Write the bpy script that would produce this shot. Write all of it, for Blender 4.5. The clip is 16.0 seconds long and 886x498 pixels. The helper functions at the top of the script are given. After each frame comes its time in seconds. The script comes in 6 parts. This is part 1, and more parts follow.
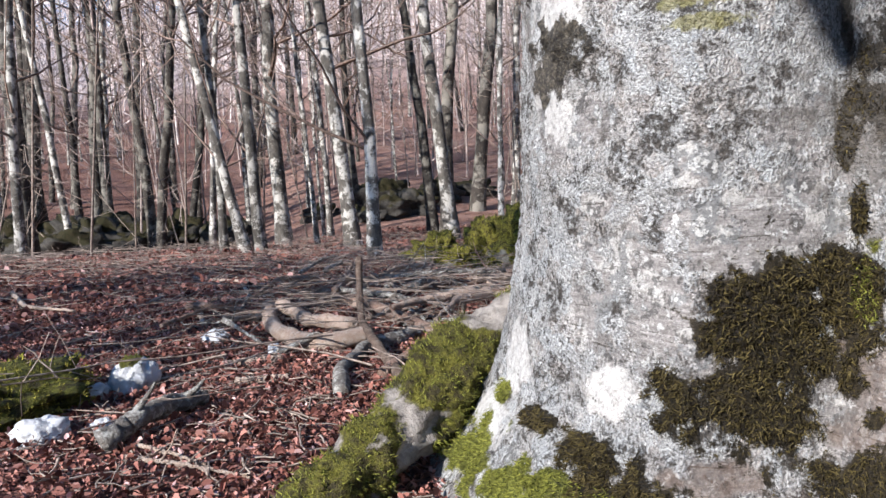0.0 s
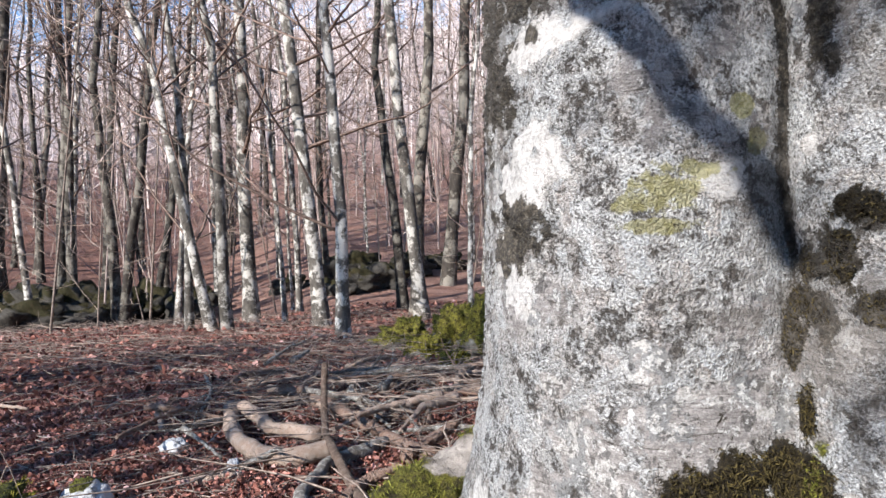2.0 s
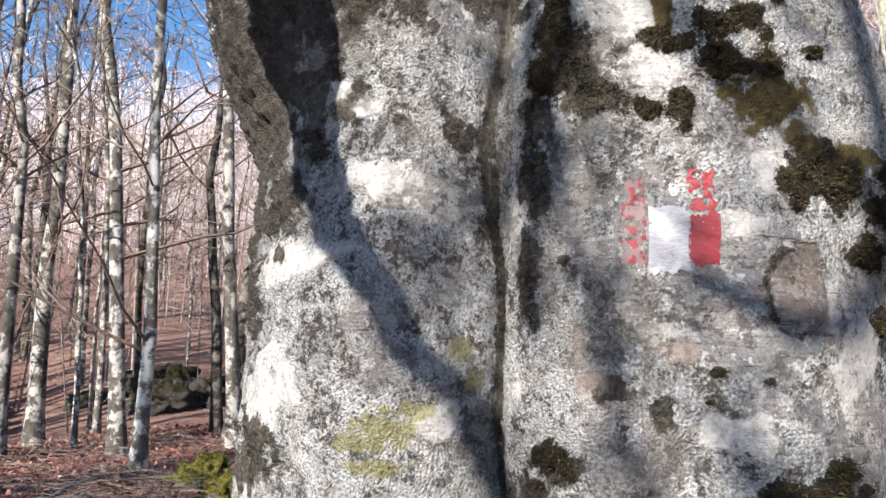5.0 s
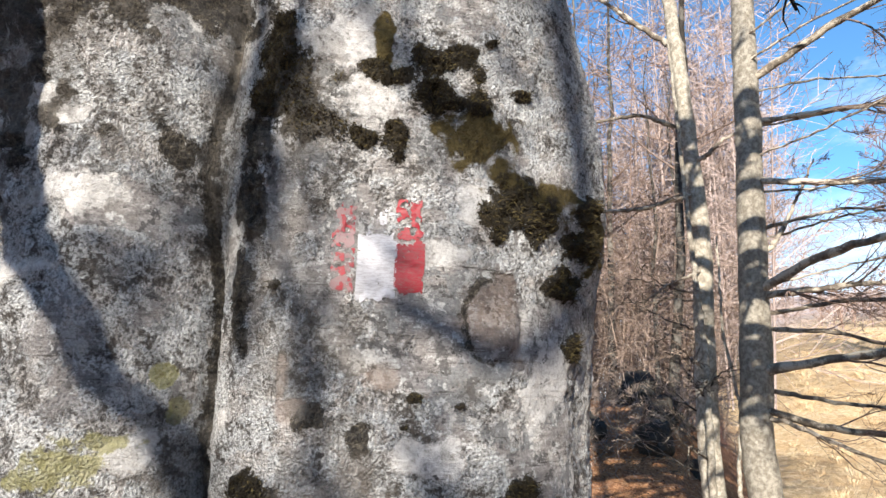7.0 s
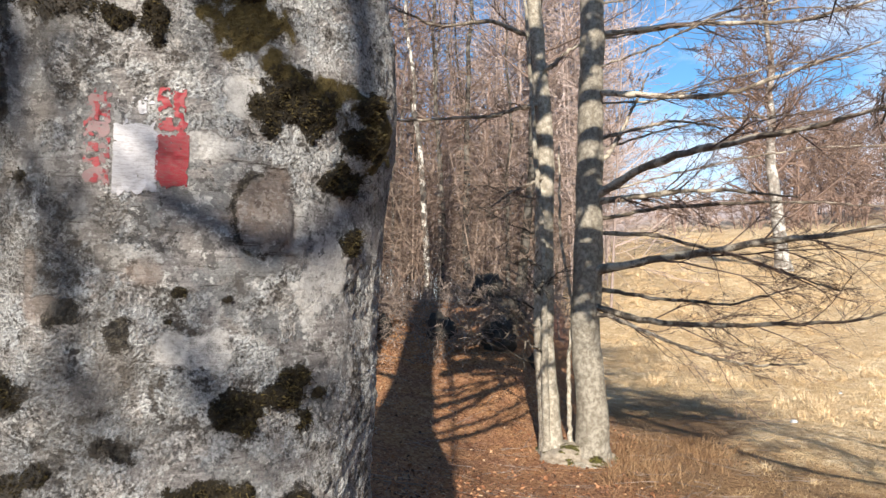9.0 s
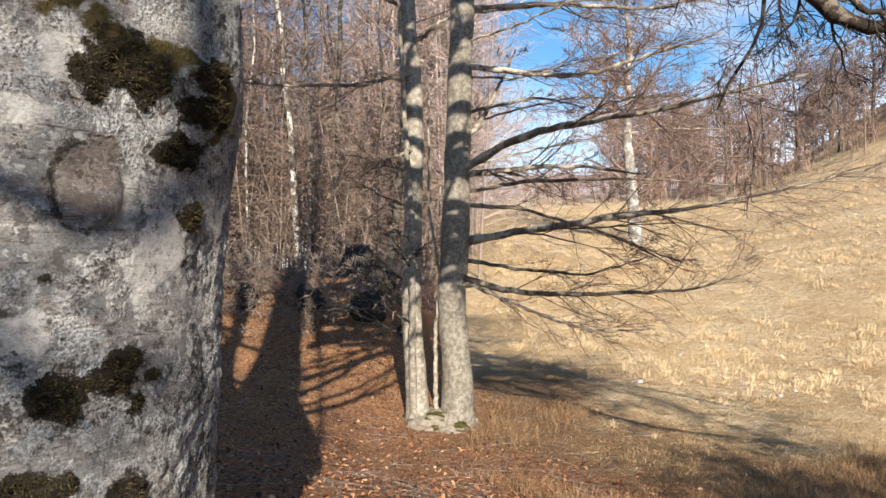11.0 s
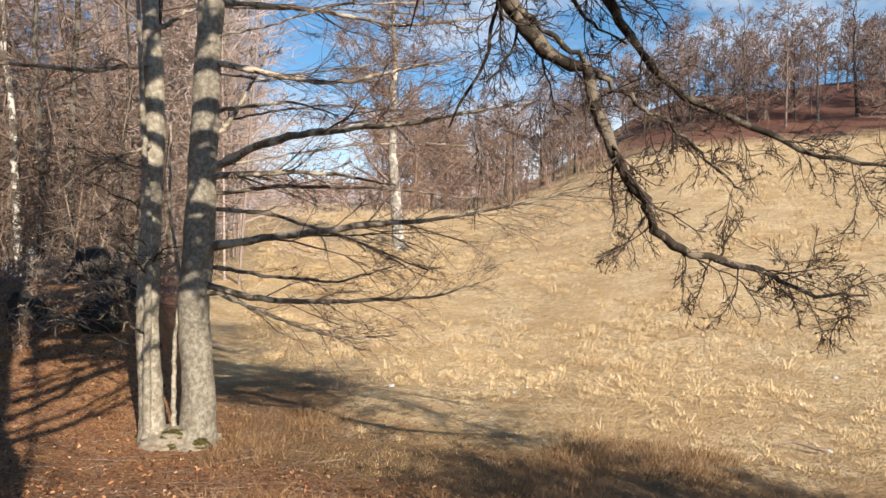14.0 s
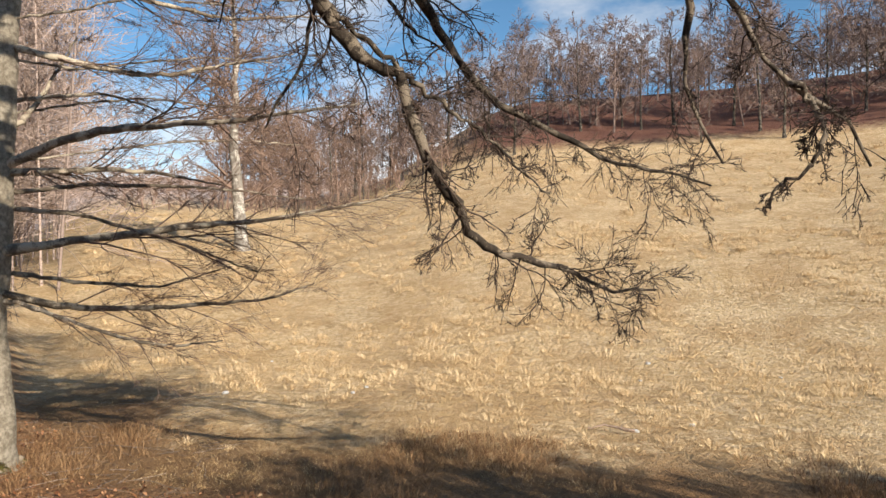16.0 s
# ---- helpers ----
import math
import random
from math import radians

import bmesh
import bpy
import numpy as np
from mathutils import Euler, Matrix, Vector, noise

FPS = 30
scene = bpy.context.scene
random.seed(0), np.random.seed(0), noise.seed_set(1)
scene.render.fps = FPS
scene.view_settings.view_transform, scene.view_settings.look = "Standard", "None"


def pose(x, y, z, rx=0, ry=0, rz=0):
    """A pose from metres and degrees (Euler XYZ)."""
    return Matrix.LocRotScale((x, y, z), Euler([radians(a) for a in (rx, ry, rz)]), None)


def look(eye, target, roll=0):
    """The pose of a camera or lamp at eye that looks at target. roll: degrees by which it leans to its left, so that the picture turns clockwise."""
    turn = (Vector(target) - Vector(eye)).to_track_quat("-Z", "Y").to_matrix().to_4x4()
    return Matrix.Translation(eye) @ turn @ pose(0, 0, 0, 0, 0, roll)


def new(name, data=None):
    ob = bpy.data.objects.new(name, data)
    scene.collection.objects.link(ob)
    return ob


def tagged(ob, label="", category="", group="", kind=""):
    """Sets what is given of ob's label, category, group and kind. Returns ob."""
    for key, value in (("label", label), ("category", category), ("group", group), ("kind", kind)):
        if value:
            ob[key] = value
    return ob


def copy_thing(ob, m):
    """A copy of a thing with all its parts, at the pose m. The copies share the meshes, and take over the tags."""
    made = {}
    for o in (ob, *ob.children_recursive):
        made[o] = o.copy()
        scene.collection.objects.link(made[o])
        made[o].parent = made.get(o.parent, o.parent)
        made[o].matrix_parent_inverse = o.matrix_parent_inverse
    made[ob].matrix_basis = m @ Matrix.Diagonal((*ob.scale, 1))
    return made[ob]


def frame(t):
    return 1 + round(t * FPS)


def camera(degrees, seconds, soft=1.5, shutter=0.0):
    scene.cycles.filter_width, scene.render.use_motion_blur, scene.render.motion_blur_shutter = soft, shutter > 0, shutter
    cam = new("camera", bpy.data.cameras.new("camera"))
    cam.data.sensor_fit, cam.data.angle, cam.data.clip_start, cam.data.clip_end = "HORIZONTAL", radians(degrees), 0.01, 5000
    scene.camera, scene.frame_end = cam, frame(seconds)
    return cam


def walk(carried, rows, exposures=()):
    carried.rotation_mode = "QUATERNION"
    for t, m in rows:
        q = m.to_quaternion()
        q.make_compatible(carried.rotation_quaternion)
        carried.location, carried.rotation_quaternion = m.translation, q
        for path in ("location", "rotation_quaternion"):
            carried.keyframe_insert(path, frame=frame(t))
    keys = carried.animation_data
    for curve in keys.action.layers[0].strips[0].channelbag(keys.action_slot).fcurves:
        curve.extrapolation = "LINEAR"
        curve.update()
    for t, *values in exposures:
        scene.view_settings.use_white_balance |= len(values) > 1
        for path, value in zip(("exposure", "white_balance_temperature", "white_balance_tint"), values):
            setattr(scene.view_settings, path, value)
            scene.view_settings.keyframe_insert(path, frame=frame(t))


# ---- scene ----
# The path: fitted rows of seconds, place, yaw, pitch, roll in the first camera's axes.
cam = camera(65.9, 16.0)
METRES, EYE, TILT, LEAN, TURN = 1.45, 0.75, -5.0, 1.5, 0.0
ROWS = [
    (0.0, 0.0, 0.0, 0.0, 0.0, 0.0, -0.0),
    (0.5, -0.005, -0.0064, 0.036, -0.67, 0.95, 0.47),
    (1.0, -0.0043, -0.0103, 0.0783, -1.46, 2.18, 0.46),
    (1.5, -0.0015, -0.0121, 0.1113, -1.9, 3.91, -0.97),
    (2.0, 0.0112, -0.0176, 0.1449, -2.44, 5.46, -0.75),
    (2.5, 0.025, -0.0216, 0.1848, -3.92, 7.71, -1.67),
    (3.0, 0.0308, -0.0278, 0.2203, -5.02, 10.15, -2.09),
    (5.5, 0.1675, -0.0873, 0.2982, -19.27, 15.65, -1.75),
    (6.0, 0.2003, -0.1005, 0.3067, -22.4, 16.16, -1.47),
    (6.5, 0.2406, -0.118, 0.3122, -26.18, 16.63, -0.94),
    (7.0, 0.2766, -0.1332, 0.3096, -29.27, 16.3, -0.27),
    (7.5, 0.3067, -0.1466, 0.3042, -32.3, 14.62, 0.56),
    (8.0, 0.3311, -0.1647, 0.2986, -35.26, 12.69, 1.0),
    (8.5, 0.351, -0.1864, 0.2928, -37.81, 9.9, 1.28),
    (11.0, 0.3879, -0.2249, 0.2988, -50.99, 5.41, 2.68),
    (11.5, 0.3995, -0.2315, 0.3041, -54.54, 5.49, 2.58),
    (12.0, 0.4041, -0.2336, 0.3066, -58.0, 6.02, 2.49),
    (12.5, 0.4169, -0.2433, 0.303, -60.94, 5.58, 2.53),
    (13.0, 0.4335, -0.2612, 0.2992, -64.61, 6.1, 2.74),
    (13.5, 0.4766, -0.3042, 0.308, -67.36, 5.77, 3.51),
    (14.0, 0.4899, -0.345, 0.3053, -70.15, 4.85, 3.48),
    (14.5, 0.4953, -0.3869, 0.3048, -72.92, 4.45, 4.06),
    (15.0, 0.498, -0.4233, 0.3044, -75.64, 4.16, 4.45),
    (15.5, 0.5008, -0.4655, 0.3059, -78.56, 4.08, 4.63),
    (16.0, 0.5115, -0.5086, 0.3078, -82.43, 3.84, 4.97),
]
EXPOSURES = [(0.0, 1.0, 5900, 13), (4.0, 1.15, 6150, 12), (5.6, 1.18, 6250, 12), (7.2, 1.06, 6400, 11), (8.5, 0.86, 6550, 11), (12.0, 0.68, 6800, 11), (16.0, 0.45, 7250, 12)]
walk(cam, [(t, pose(0, 0, EYE, TILT, LEAN, TURN) @ pose(METRES * x, METRES * y, METRES * z, 90 + pitch, roll, yaw)) for t, x, y, z, yaw, pitch, roll in ROWS], EXPOSURES)

# ---- light: low winter sun from behind, clear blue sky ----
SUN_AZ, SUN_EL = 223.5, 27.0   # the sun's bearing clockwise from +y, and its height, degrees
sun = new("sun", bpy.data.lights.new("sun", "SUN"))
sun.data.energy, sun.data.angle, sun.data.color = 5.6, radians(0.53), (1.0, 0.91, 0.78)
az, el = radians(SUN_AZ), radians(SUN_EL)
SUN_DIR = Vector((math.sin(az) * math.cos(el), math.cos(az) * math.cos(el), math.sin(el)))
sun.matrix_world = look(SUN_DIR * 50, (0, 0, 0))
world = bpy.data.worlds.new("sky")
scene.world = world
world.use_nodes = True
wn = world.node_tree
sky = wn.nodes.new("ShaderNodeTexSky")
sky.sky_type, sky.sun_disc = "NISHITA", False
sky.sun_elevation, sky.sun_rotation = el, az
sky.altitude, sky.air_density, sky.dust_density, sky.ozone_density = 1500, 1.0, 0.0, 3.0
# thin veils of cloud, thicker towards the horizon
way = wn.nodes.new("ShaderNodeTexCoord").outputs["Generated"]
flat_way = wn.nodes.new("ShaderNodeMapping")
flat_way.inputs["Scale"].default_value = (1.0, 1.0, 2.6)
wn.links.new(way, flat_way.inputs[0])
veil = wn.nodes.new("ShaderNodeTexNoise")
veil.inputs["Scale"].default_value, veil.inputs["Detail"].default_value, veil.inputs["Roughness"].default_value = 2.4, 7, 0.6
wn.links.new(flat_way.outputs[0], veil.inputs["Vector"])
split = wn.nodes.new("ShaderNodeSeparateXYZ")
wn.links.new(way, split.inputs[0])
lower = wn.nodes.new("ShaderNodeMapRange")
wn.links.new(split.outputs[2], lower.inputs["Value"])
for key, val in (("From Min", 0.0), ("From Max", 0.45), ("To Min", 0.34), ("To Max", -0.02)):
    lower.inputs[key].default_value = val
cover = wn.nodes.new("ShaderNodeMath")
wn.links.new(veil.outputs["Fac"], cover.inputs[0])
wn.links.new(lower.outputs[0], cover.inputs[1])
cloud = wn.nodes.new("ShaderNodeValToRGB")
cloud.color_ramp.elements[0].position, cloud.color_ramp.elements[1].position = 0.55, 0.78
cloud.color_ramp.elements[1].color = (0.85, 0.85, 0.85, 1)
wn.links.new(cover.outputs[0], cloud.inputs[0])
blend = wn.nodes.new("ShaderNodeMix")
blend.data_type = "RGBA"
wn.links.new(cloud.outputs[0], blend.inputs[0])
clear = wn.nodes.new("ShaderNodeMix")
clear.data_type, clear.blend_type = "RGBA", "MULTIPLY"
clear.inputs[0].default_value = 1.0
wn.links.new(sky.outputs[0], clear.inputs[6])
clear.inputs[7].default_value = (0.80, 1.20, 1.28, 1)
wn.links.new(clear.outputs[2], blend.inputs[6])
blend.inputs[7].default_value = (7.6, 8.0, 8.6, 1)
wn.links.new(blend.outputs[2], wn.nodes["Background"].inputs[0])
wn.nodes["Background"].inputs[1].default_value = 0.095


# ---- numpy tools ----
def vnoise(p, seed=0):
    """Smooth value noise in -1..1 at the points p (n, 3)."""
    p = np.asarray(p, dtype=np.float64)
    i = np.floor(p).astype(np.int64)
    f = p - i
    f = f * f * (3 - 2 * f)
    out = np.zeros(len(p))
    for dx in (0, 1):
        for dy in (0, 1):
            for dz in (0, 1):
                h = (i[:, 0] + dx) * 374761393 + (i[:, 1] + dy) * 668265263 + (i[:, 2] + dz) * 1274126177 + seed * 982451653
                h = (h ^ (h >> 13)) * 1274126177
                h = (h ^ (h >> 16)) & 0xFFFFFF
                w = (f[:, 0] if dx else 1 - f[:, 0]) * (f[:, 1] if dy else 1 - f[:, 1]) * (f[:, 2] if dz else 1 - f[:, 2])
                out += w * (h / 0x7FFFFF - 1)
    return out


def fbm(p, octaves=3, seed=0):
    out, amp, p = 0, 1.0, np.asarray(p, dtype=np.float64)
    for k in range(octaves):
        out = out + amp * vnoise(p * 2.03 ** k + 17.3 * k, seed + k)
        amp *= 0.5
    return out


def sstep(a, b, x):
    t = np.clip((x - a) / (b - a), 0, 1)
    return t * t * (3 - 2 * t)


def mesh_of(name, verts, faces, mat, smooth=True):
    """A mesh from arrays: verts (n, 3), faces (m, 3 or 4)."""
    verts, faces = np.asarray(verts, dtype=np.float32), np.asarray(faces, dtype=np.int32)
    me = bpy.data.meshes.new(name)
    k = faces.shape[1]
    me.vertices.add(len(verts))
    me.vertices.foreach_set("co", verts.ravel())
    me.loops.add(faces.size)
    me.loops.foreach_set("vertex_index", faces.ravel())
    me.polygons.add(len(faces))
    me.polygons.foreach_set("loop_start", np.arange(0, faces.size, k, dtype=np.int32))
    me.polygons.foreach_set("loop_total", np.full(len(faces), k, dtype=np.int32))
    me.polygons.foreach_set("use_smooth", np.full(len(faces), smooth))
    me.materials.append(mat)
    me.update()
    me.validate()
    return me


def attribute(me, name, values):
    a = me.attributes.new(name, "FLOAT", "POINT")
    a.data.foreach_set("value", np.asarray(values, dtype=np.float32))


def part(name, me, parent, label=""):
    ob = new(name, me)
    ob.parent = parent
    if label:
        ob["label"] = label
    return ob


def tubes(lots):
    """Verts and faces of many tubes. lots: (points (b, n, 3), radii (b, n), sides)."""
    allv, allf, base = [], [], 0
    for P, Rr, sides in lots:
        P, Rr = np.asarray(P, float), np.asarray(Rr, float)
        b, n = Rr.shape
        if b == 0:
            continue
        T = np.gradient(P, axis=1)
        T /= np.linalg.norm(T, axis=2, keepdims=True) + 1e-9
        mean = T.mean(axis=1)
        ref = np.where(np.abs(mean[:, 2:3]) < 0.8, np.array([[0, 0, 1.0]]), np.array([[1.0, 0.13, 0]]))[:, None, :]
        U = np.cross(T, np.broadcast_to(ref, T.shape))
        U /= np.linalg.norm(U, axis=2, keepdims=True) + 1e-9
        W = np.cross(T, U)
        if sides == 1:      # hair-thin twigs: narrow ribbons
            spin = (np.arange(b) * 2.4)[:, None, None]
            side = (U * np.cos(spin) + W * np.sin(spin)) * Rr[:, :, None]
            V = np.stack([P - side, P + side], axis=2)
            ib, ii = np.meshgrid(np.arange(b), np.arange(n - 1), indexing="ij")
            v0 = (ib * n + ii) * 2
            allv.append(V.reshape(-1, 3))
            allf.append(np.stack([v0, v0 + 1, v0 + 3, v0 + 2], axis=-1).reshape(-1, 4) + base)
            base += b * n * 2
            continue
        a = np.arange(sides) * 2 * np.pi / sides
        V = P[:, :, None, :] + Rr[:, :, None, None] * (np.cos(a)[None, None, :, None] * U[:, :, None, :] + np.sin(a)[None, None, :, None] * W[:, :, None, :])
        ib, ii, ij = np.meshgrid(np.arange(b), np.arange(n - 1), np.arange(sides), indexing="ij")
        v0 = ib * n * sides + ii * sides + ij
        v1 = ib * n * sides + ii * sides + (ij + 1) % sides
        F = np.stack([v0, v1, v1 + sides, v0 + sides], axis=-1).reshape(-1, 4) + base
        allv.append(V.reshape(-1, 3))
        allf.append(F)
        base += b * n * sides
    return np.concatenate(allv), np.concatenate(allf)


def sprout(rng, P, Rr, count, length, angle=(35, 70), start=0.15, n=5, wander=0.16, up=0.0, flat=0.5, thick=0.55, taper=0.25, mult=1.0):
    """Side shoots for the limbs P (b, n, 3): about count on each, their length as part of the limb's."""
    b, m = Rr.shape
    L = np.linalg.norm(np.diff(P, axis=1), axis=2).sum(axis=1)
    par = np.repeat(np.arange(b), count)
    k = len(par)
    t = start + (1 - start) * rng.random(k) ** 0.85 * 0.98
    x = t * (m - 1)
    i = np.minimum(x.astype(int), m - 2)
    f = (x - i)[:, None]
    s = P[par, i] * (1 - f) + P[par, i + 1] * f
    r = (Rr[par, i] * (1 - f[:, 0]) + Rr[par, i + 1] * f[:, 0]) * thick * (0.7 + 0.4 * rng.random(k))
    T = P[par, i + 1] - P[par, i]
    T /= np.linalg.norm(T, axis=1, keepdims=True) + 1e-9
    ran = rng.normal(size=(k, 3))
    ran[:, 2] *= 1 - flat
    S = ran - (ran * T).sum(1, keepdims=True) * T
    S /= np.linalg.norm(S, axis=1, keepdims=True) + 1e-9
    a = np.radians(angle[0] + (angle[1] - angle[0]) * rng.random(k))[:, None]
    d = T * np.cos(a) + S * np.sin(a)
    ln = L[par] * length * (0.45 + 0.75 * rng.random(k)) * (1.1 - 0.65 * t) * mult
    step = ln / (n - 1)
    dirs = d[:, None, :] + np.cumsum(rng.normal(size=(k, n - 1, 3)) * wander, axis=1)
    dirs[:, :, 2] += up * np.arange(n - 1)[None, :] / (n - 1)
    dirs /= np.linalg.norm(dirs, axis=2, keepdims=True)
    Q = np.concatenate([s[:, None, :], s[:, None, :] + np.cumsum(dirs * step[:, None, None], axis=1)], axis=1)
    Rq = r[:, None] * np.linspace(1, taper, n)[None, :]
    return Q, np.maximum(Rq, 0.0011)


def wobble(points, n, rng, amount=0.02, soften=2):
    """A line of n points through the given ones, a little uneven."""
    p = np.asarray(points, float)
    s = np.concatenate([[0], np.cumsum(np.linalg.norm(np.diff(p, axis=0), axis=1))])
    u = np.linspace(0, s[-1], n)
    q = np.stack([np.interp(u, s, p[:, i]) for i in range(3)], axis=1)
    for _ in range(soften):
        q[1:-1] = 0.25 * q[:-2] + 0.5 * q[1:-1] + 0.25 * q[2:]
    q[1:] += rng.normal(size=(n - 1, 3)) * amount
    return q


# ---- materials ----
def material(name, rough=0.8):
    m = bpy.data.materials.new(name)
    m.use_nodes = True
    nt = m.node_tree
    bsdf = nt.nodes["Principled BSDF"]
    bsdf.inputs["Roughness"].default_value = rough
    bsdf.inputs["Specular IOR Level"].default_value = 0.25
    return m, nt, bsdf


class Nodes:
    """Short ways to add nodes to a material."""

    def __init__(self, nt):
        self.nt = nt
        self.coord = nt.nodes.new("ShaderNodeTexCoord").outputs["Object"]

    def put(self, socket, value):
        if isinstance(value, bpy.types.NodeSocket):
            self.nt.links.new(value, socket)
        else:
            socket.default_value = value

    def noise(self, scale, detail=4, rough=0.6, vector=None, stretch=None):
        n = self.nt.nodes.new("ShaderNodeTexNoise")
        v = vector or self.coord
        if stretch:
            mp = self.nt.nodes.new("ShaderNodeMapping")
            mp.inputs["Scale"].default_value = stretch
            self.nt.links.new(v, mp.inputs[0])
            v = mp.outputs[0]
        self.nt.links.new(v, n.inputs["Vector"])
        n.inputs["Scale"].default_value, n.inputs["Detail"].default_value, n.inputs["Roughness"].default_value = scale, detail, rough
        return n.outputs["Fac"]

    def ramp(self, fac, stops):
        n = self.nt.nodes.new("ShaderNodeValToRGB")
        r = n.color_ramp
        while len(r.elements) < len(stops):
            r.elements.new(0.5)
        for e, (p, c) in zip(r.elements, stops):
            e.position = p
            e.color = (*c, 1) if isinstance(c, tuple) else (c, c, c, 1)
        self.put(n.inputs[0], fac)
        return n.outputs[0]

    def mix(self, fac, a, b, kind="MIX"):
        n = self.nt.nodes.new("ShaderNodeMix")
        n.data_type, n.blend_type = "RGBA", kind
        self.put(n.inputs[0], fac)
        for s, v in ((n.inputs[6], a), (n.inputs[7], b)):
            self.put(s, (*v, 1) if isinstance(v, tuple) else v)
        return n.outputs[2]

    def math(self, op, a, b=0.0, clamp=False):
        n = self.nt.nodes.new("ShaderNodeMath")
        n.operation, n.use_clamp = op, clamp
        self.put(n.inputs[0], a)
        self.put(n.inputs[1], b)
        return n.outputs[0]

    def attr(self, name):
        n = self.nt.nodes.new("ShaderNodeAttribute")
        n.attribute_name = name
        return n.outputs["Fac"]

    def random(self):
        return self.nt.nodes.new("ShaderNodeObjectInfo").outputs["Random"]

    def island(self):
        return self.nt.nodes.new("ShaderNodeNewGeometry").outputs["Random Per Island"]

    def bump(self, bsdf, height, strength=0.5, distance=0.01):
        n = self.nt.nodes.new("ShaderNodeBump")
        n.inputs["Strength"].default_value, n.inputs["Distance"].default_value = strength, distance
        self.nt.links.new(height, n.inputs["Height"])
        self.nt.links.new(n.outputs[0], bsdf.inputs["Normal"])


def edge_mask(n, value, noise, width=0.12, spread=0.6):
    """A mask with a ragged edge out of a soft 0..1 value and a noise."""
    v = n.math("ADD", value, n.math("MULTIPLY", n.math("SUBTRACT", noise, 0.5), spread))
    return n.ramp(v, [(0.5 - width / 2, 0.0), (0.5 + width / 2, 1.0)])


def make_bark(name, dark, light, patch, scale=1.0, moss=0.0, soft=0.35):
    """Beech bark: smooth grey with pale crust patches, dark specks and some moss."""
    m, nt, b = material(name, 0.85)
    n = Nodes(nt)
    big = n.noise(3.0 * scale, 5, 0.65)
    fine = n.noise(38 * scale, 4, 0.7)
    col = n.ramp(n.noise(9 * scale, 5, 0.7, stretch=(1, 1, 0.6)), [(0.3, dark), (0.7, light)])
    col = n.mix(edge_mask(n, n.ramp(big, [(0.42, 0.0), (0.62, 1.0)]), fine, soft, 1.2), col, patch)
    col = n.mix(n.ramp(n.noise(70 * scale, 2, 0.5), [(0.62, 0.0), (0.7, 0.75)]), col, (0.035, 0.032, 0.028))
    if moss:
        mm = n.ramp(n.math("ADD", n.noise(2.2, 4, 0.7), moss - 0.5), [(0.55, 0.0), (0.68, 1.0)])
        col = n.mix(mm, col, n.ramp(fine, [(0.3, (0.05, 0.055, 0.012)), (0.7, (0.12, 0.12, 0.03))]))
    tone = n.ramp(n.random(), [(0.0, 0.55), (1.0, 1.1)])
    col = n.mix(1.0, col, tone, "MULTIPLY")
    n.put(b.inputs["Base Color"], col)
    n.bump(b, n.math("ADD", fine, n.noise(12 * scale, 4, 0.6)), 0.7, 0.012)
    return m


BARK_FOREST = make_bark("forest_beech_bark", (0.04, 0.035, 0.03), (0.17, 0.155, 0.135), (0.54, 0.52, 0.475), 1.5, 0.17, 0.35)
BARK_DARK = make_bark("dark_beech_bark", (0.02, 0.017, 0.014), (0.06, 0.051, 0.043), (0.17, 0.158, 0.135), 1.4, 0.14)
BARK_TWIN = make_bark("pale_beech_bark", (0.16, 0.138, 0.108), (0.36, 0.325, 0.26), (0.50, 0.465, 0.39), 6.0, 0.12, 1.0)
BARK_LONE = make_bark("grey_white_beech_bark", (0.14, 0.125, 0.11), (0.36, 0.335, 0.30), (0.58, 0.56, 0.52), 0.8, 0.0)


def make_twig(name, a, b_, vary=True):
    m, nt, b = material(name, 0.75)
    n = Nodes(nt)
    col = n.ramp(n.noise(25, 3, 0.7), [(0.35, a), (0.65, b_)])
    if vary:
        col = n.mix(1.0, col, n.ramp(n.island(), [(0.0, 0.6), (1.0, 1.25)]), "MULTIPLY")
    n.put(b.inputs["Base Color"], col)
    return m


TWIG = make_twig("beech_twig", (0.10, 0.066, 0.052), (0.26, 0.19, 0.155))
# sunlight and distance haze are put into this pale pinkish colour
TWIG_HAZE = make_twig("far_twig_haze", (0.56, 0.48, 0.455), (0.80, 0.72, 0.69))
# near-black twig colour that carries the shade of the crown above
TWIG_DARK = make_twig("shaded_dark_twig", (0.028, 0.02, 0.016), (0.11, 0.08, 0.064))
TWIG_RIDGE = make_twig("ridge_twig", (0.14, 0.10, 0.09), (0.29, 0.225, 0.205))
TWIG_RED = make_twig("meadow_tree_twig", (0.17, 0.11, 0.085), (0.34, 0.245, 0.20))
LIMB_PALE = make_bark("pale_limb_bark", (0.085, 0.07, 0.055), (0.27, 0.225, 0.175), (0.47, 0.42, 0.34), 2.2)
# bark darkened as if the crown shaded these limbs
LIMB_SHADED = make_bark("shaded_limb_bark", (0.018, 0.015, 0.012), (0.08, 0.063, 0.05), (0.23, 0.195, 0.155), 2.2, 0.0, 0.2)


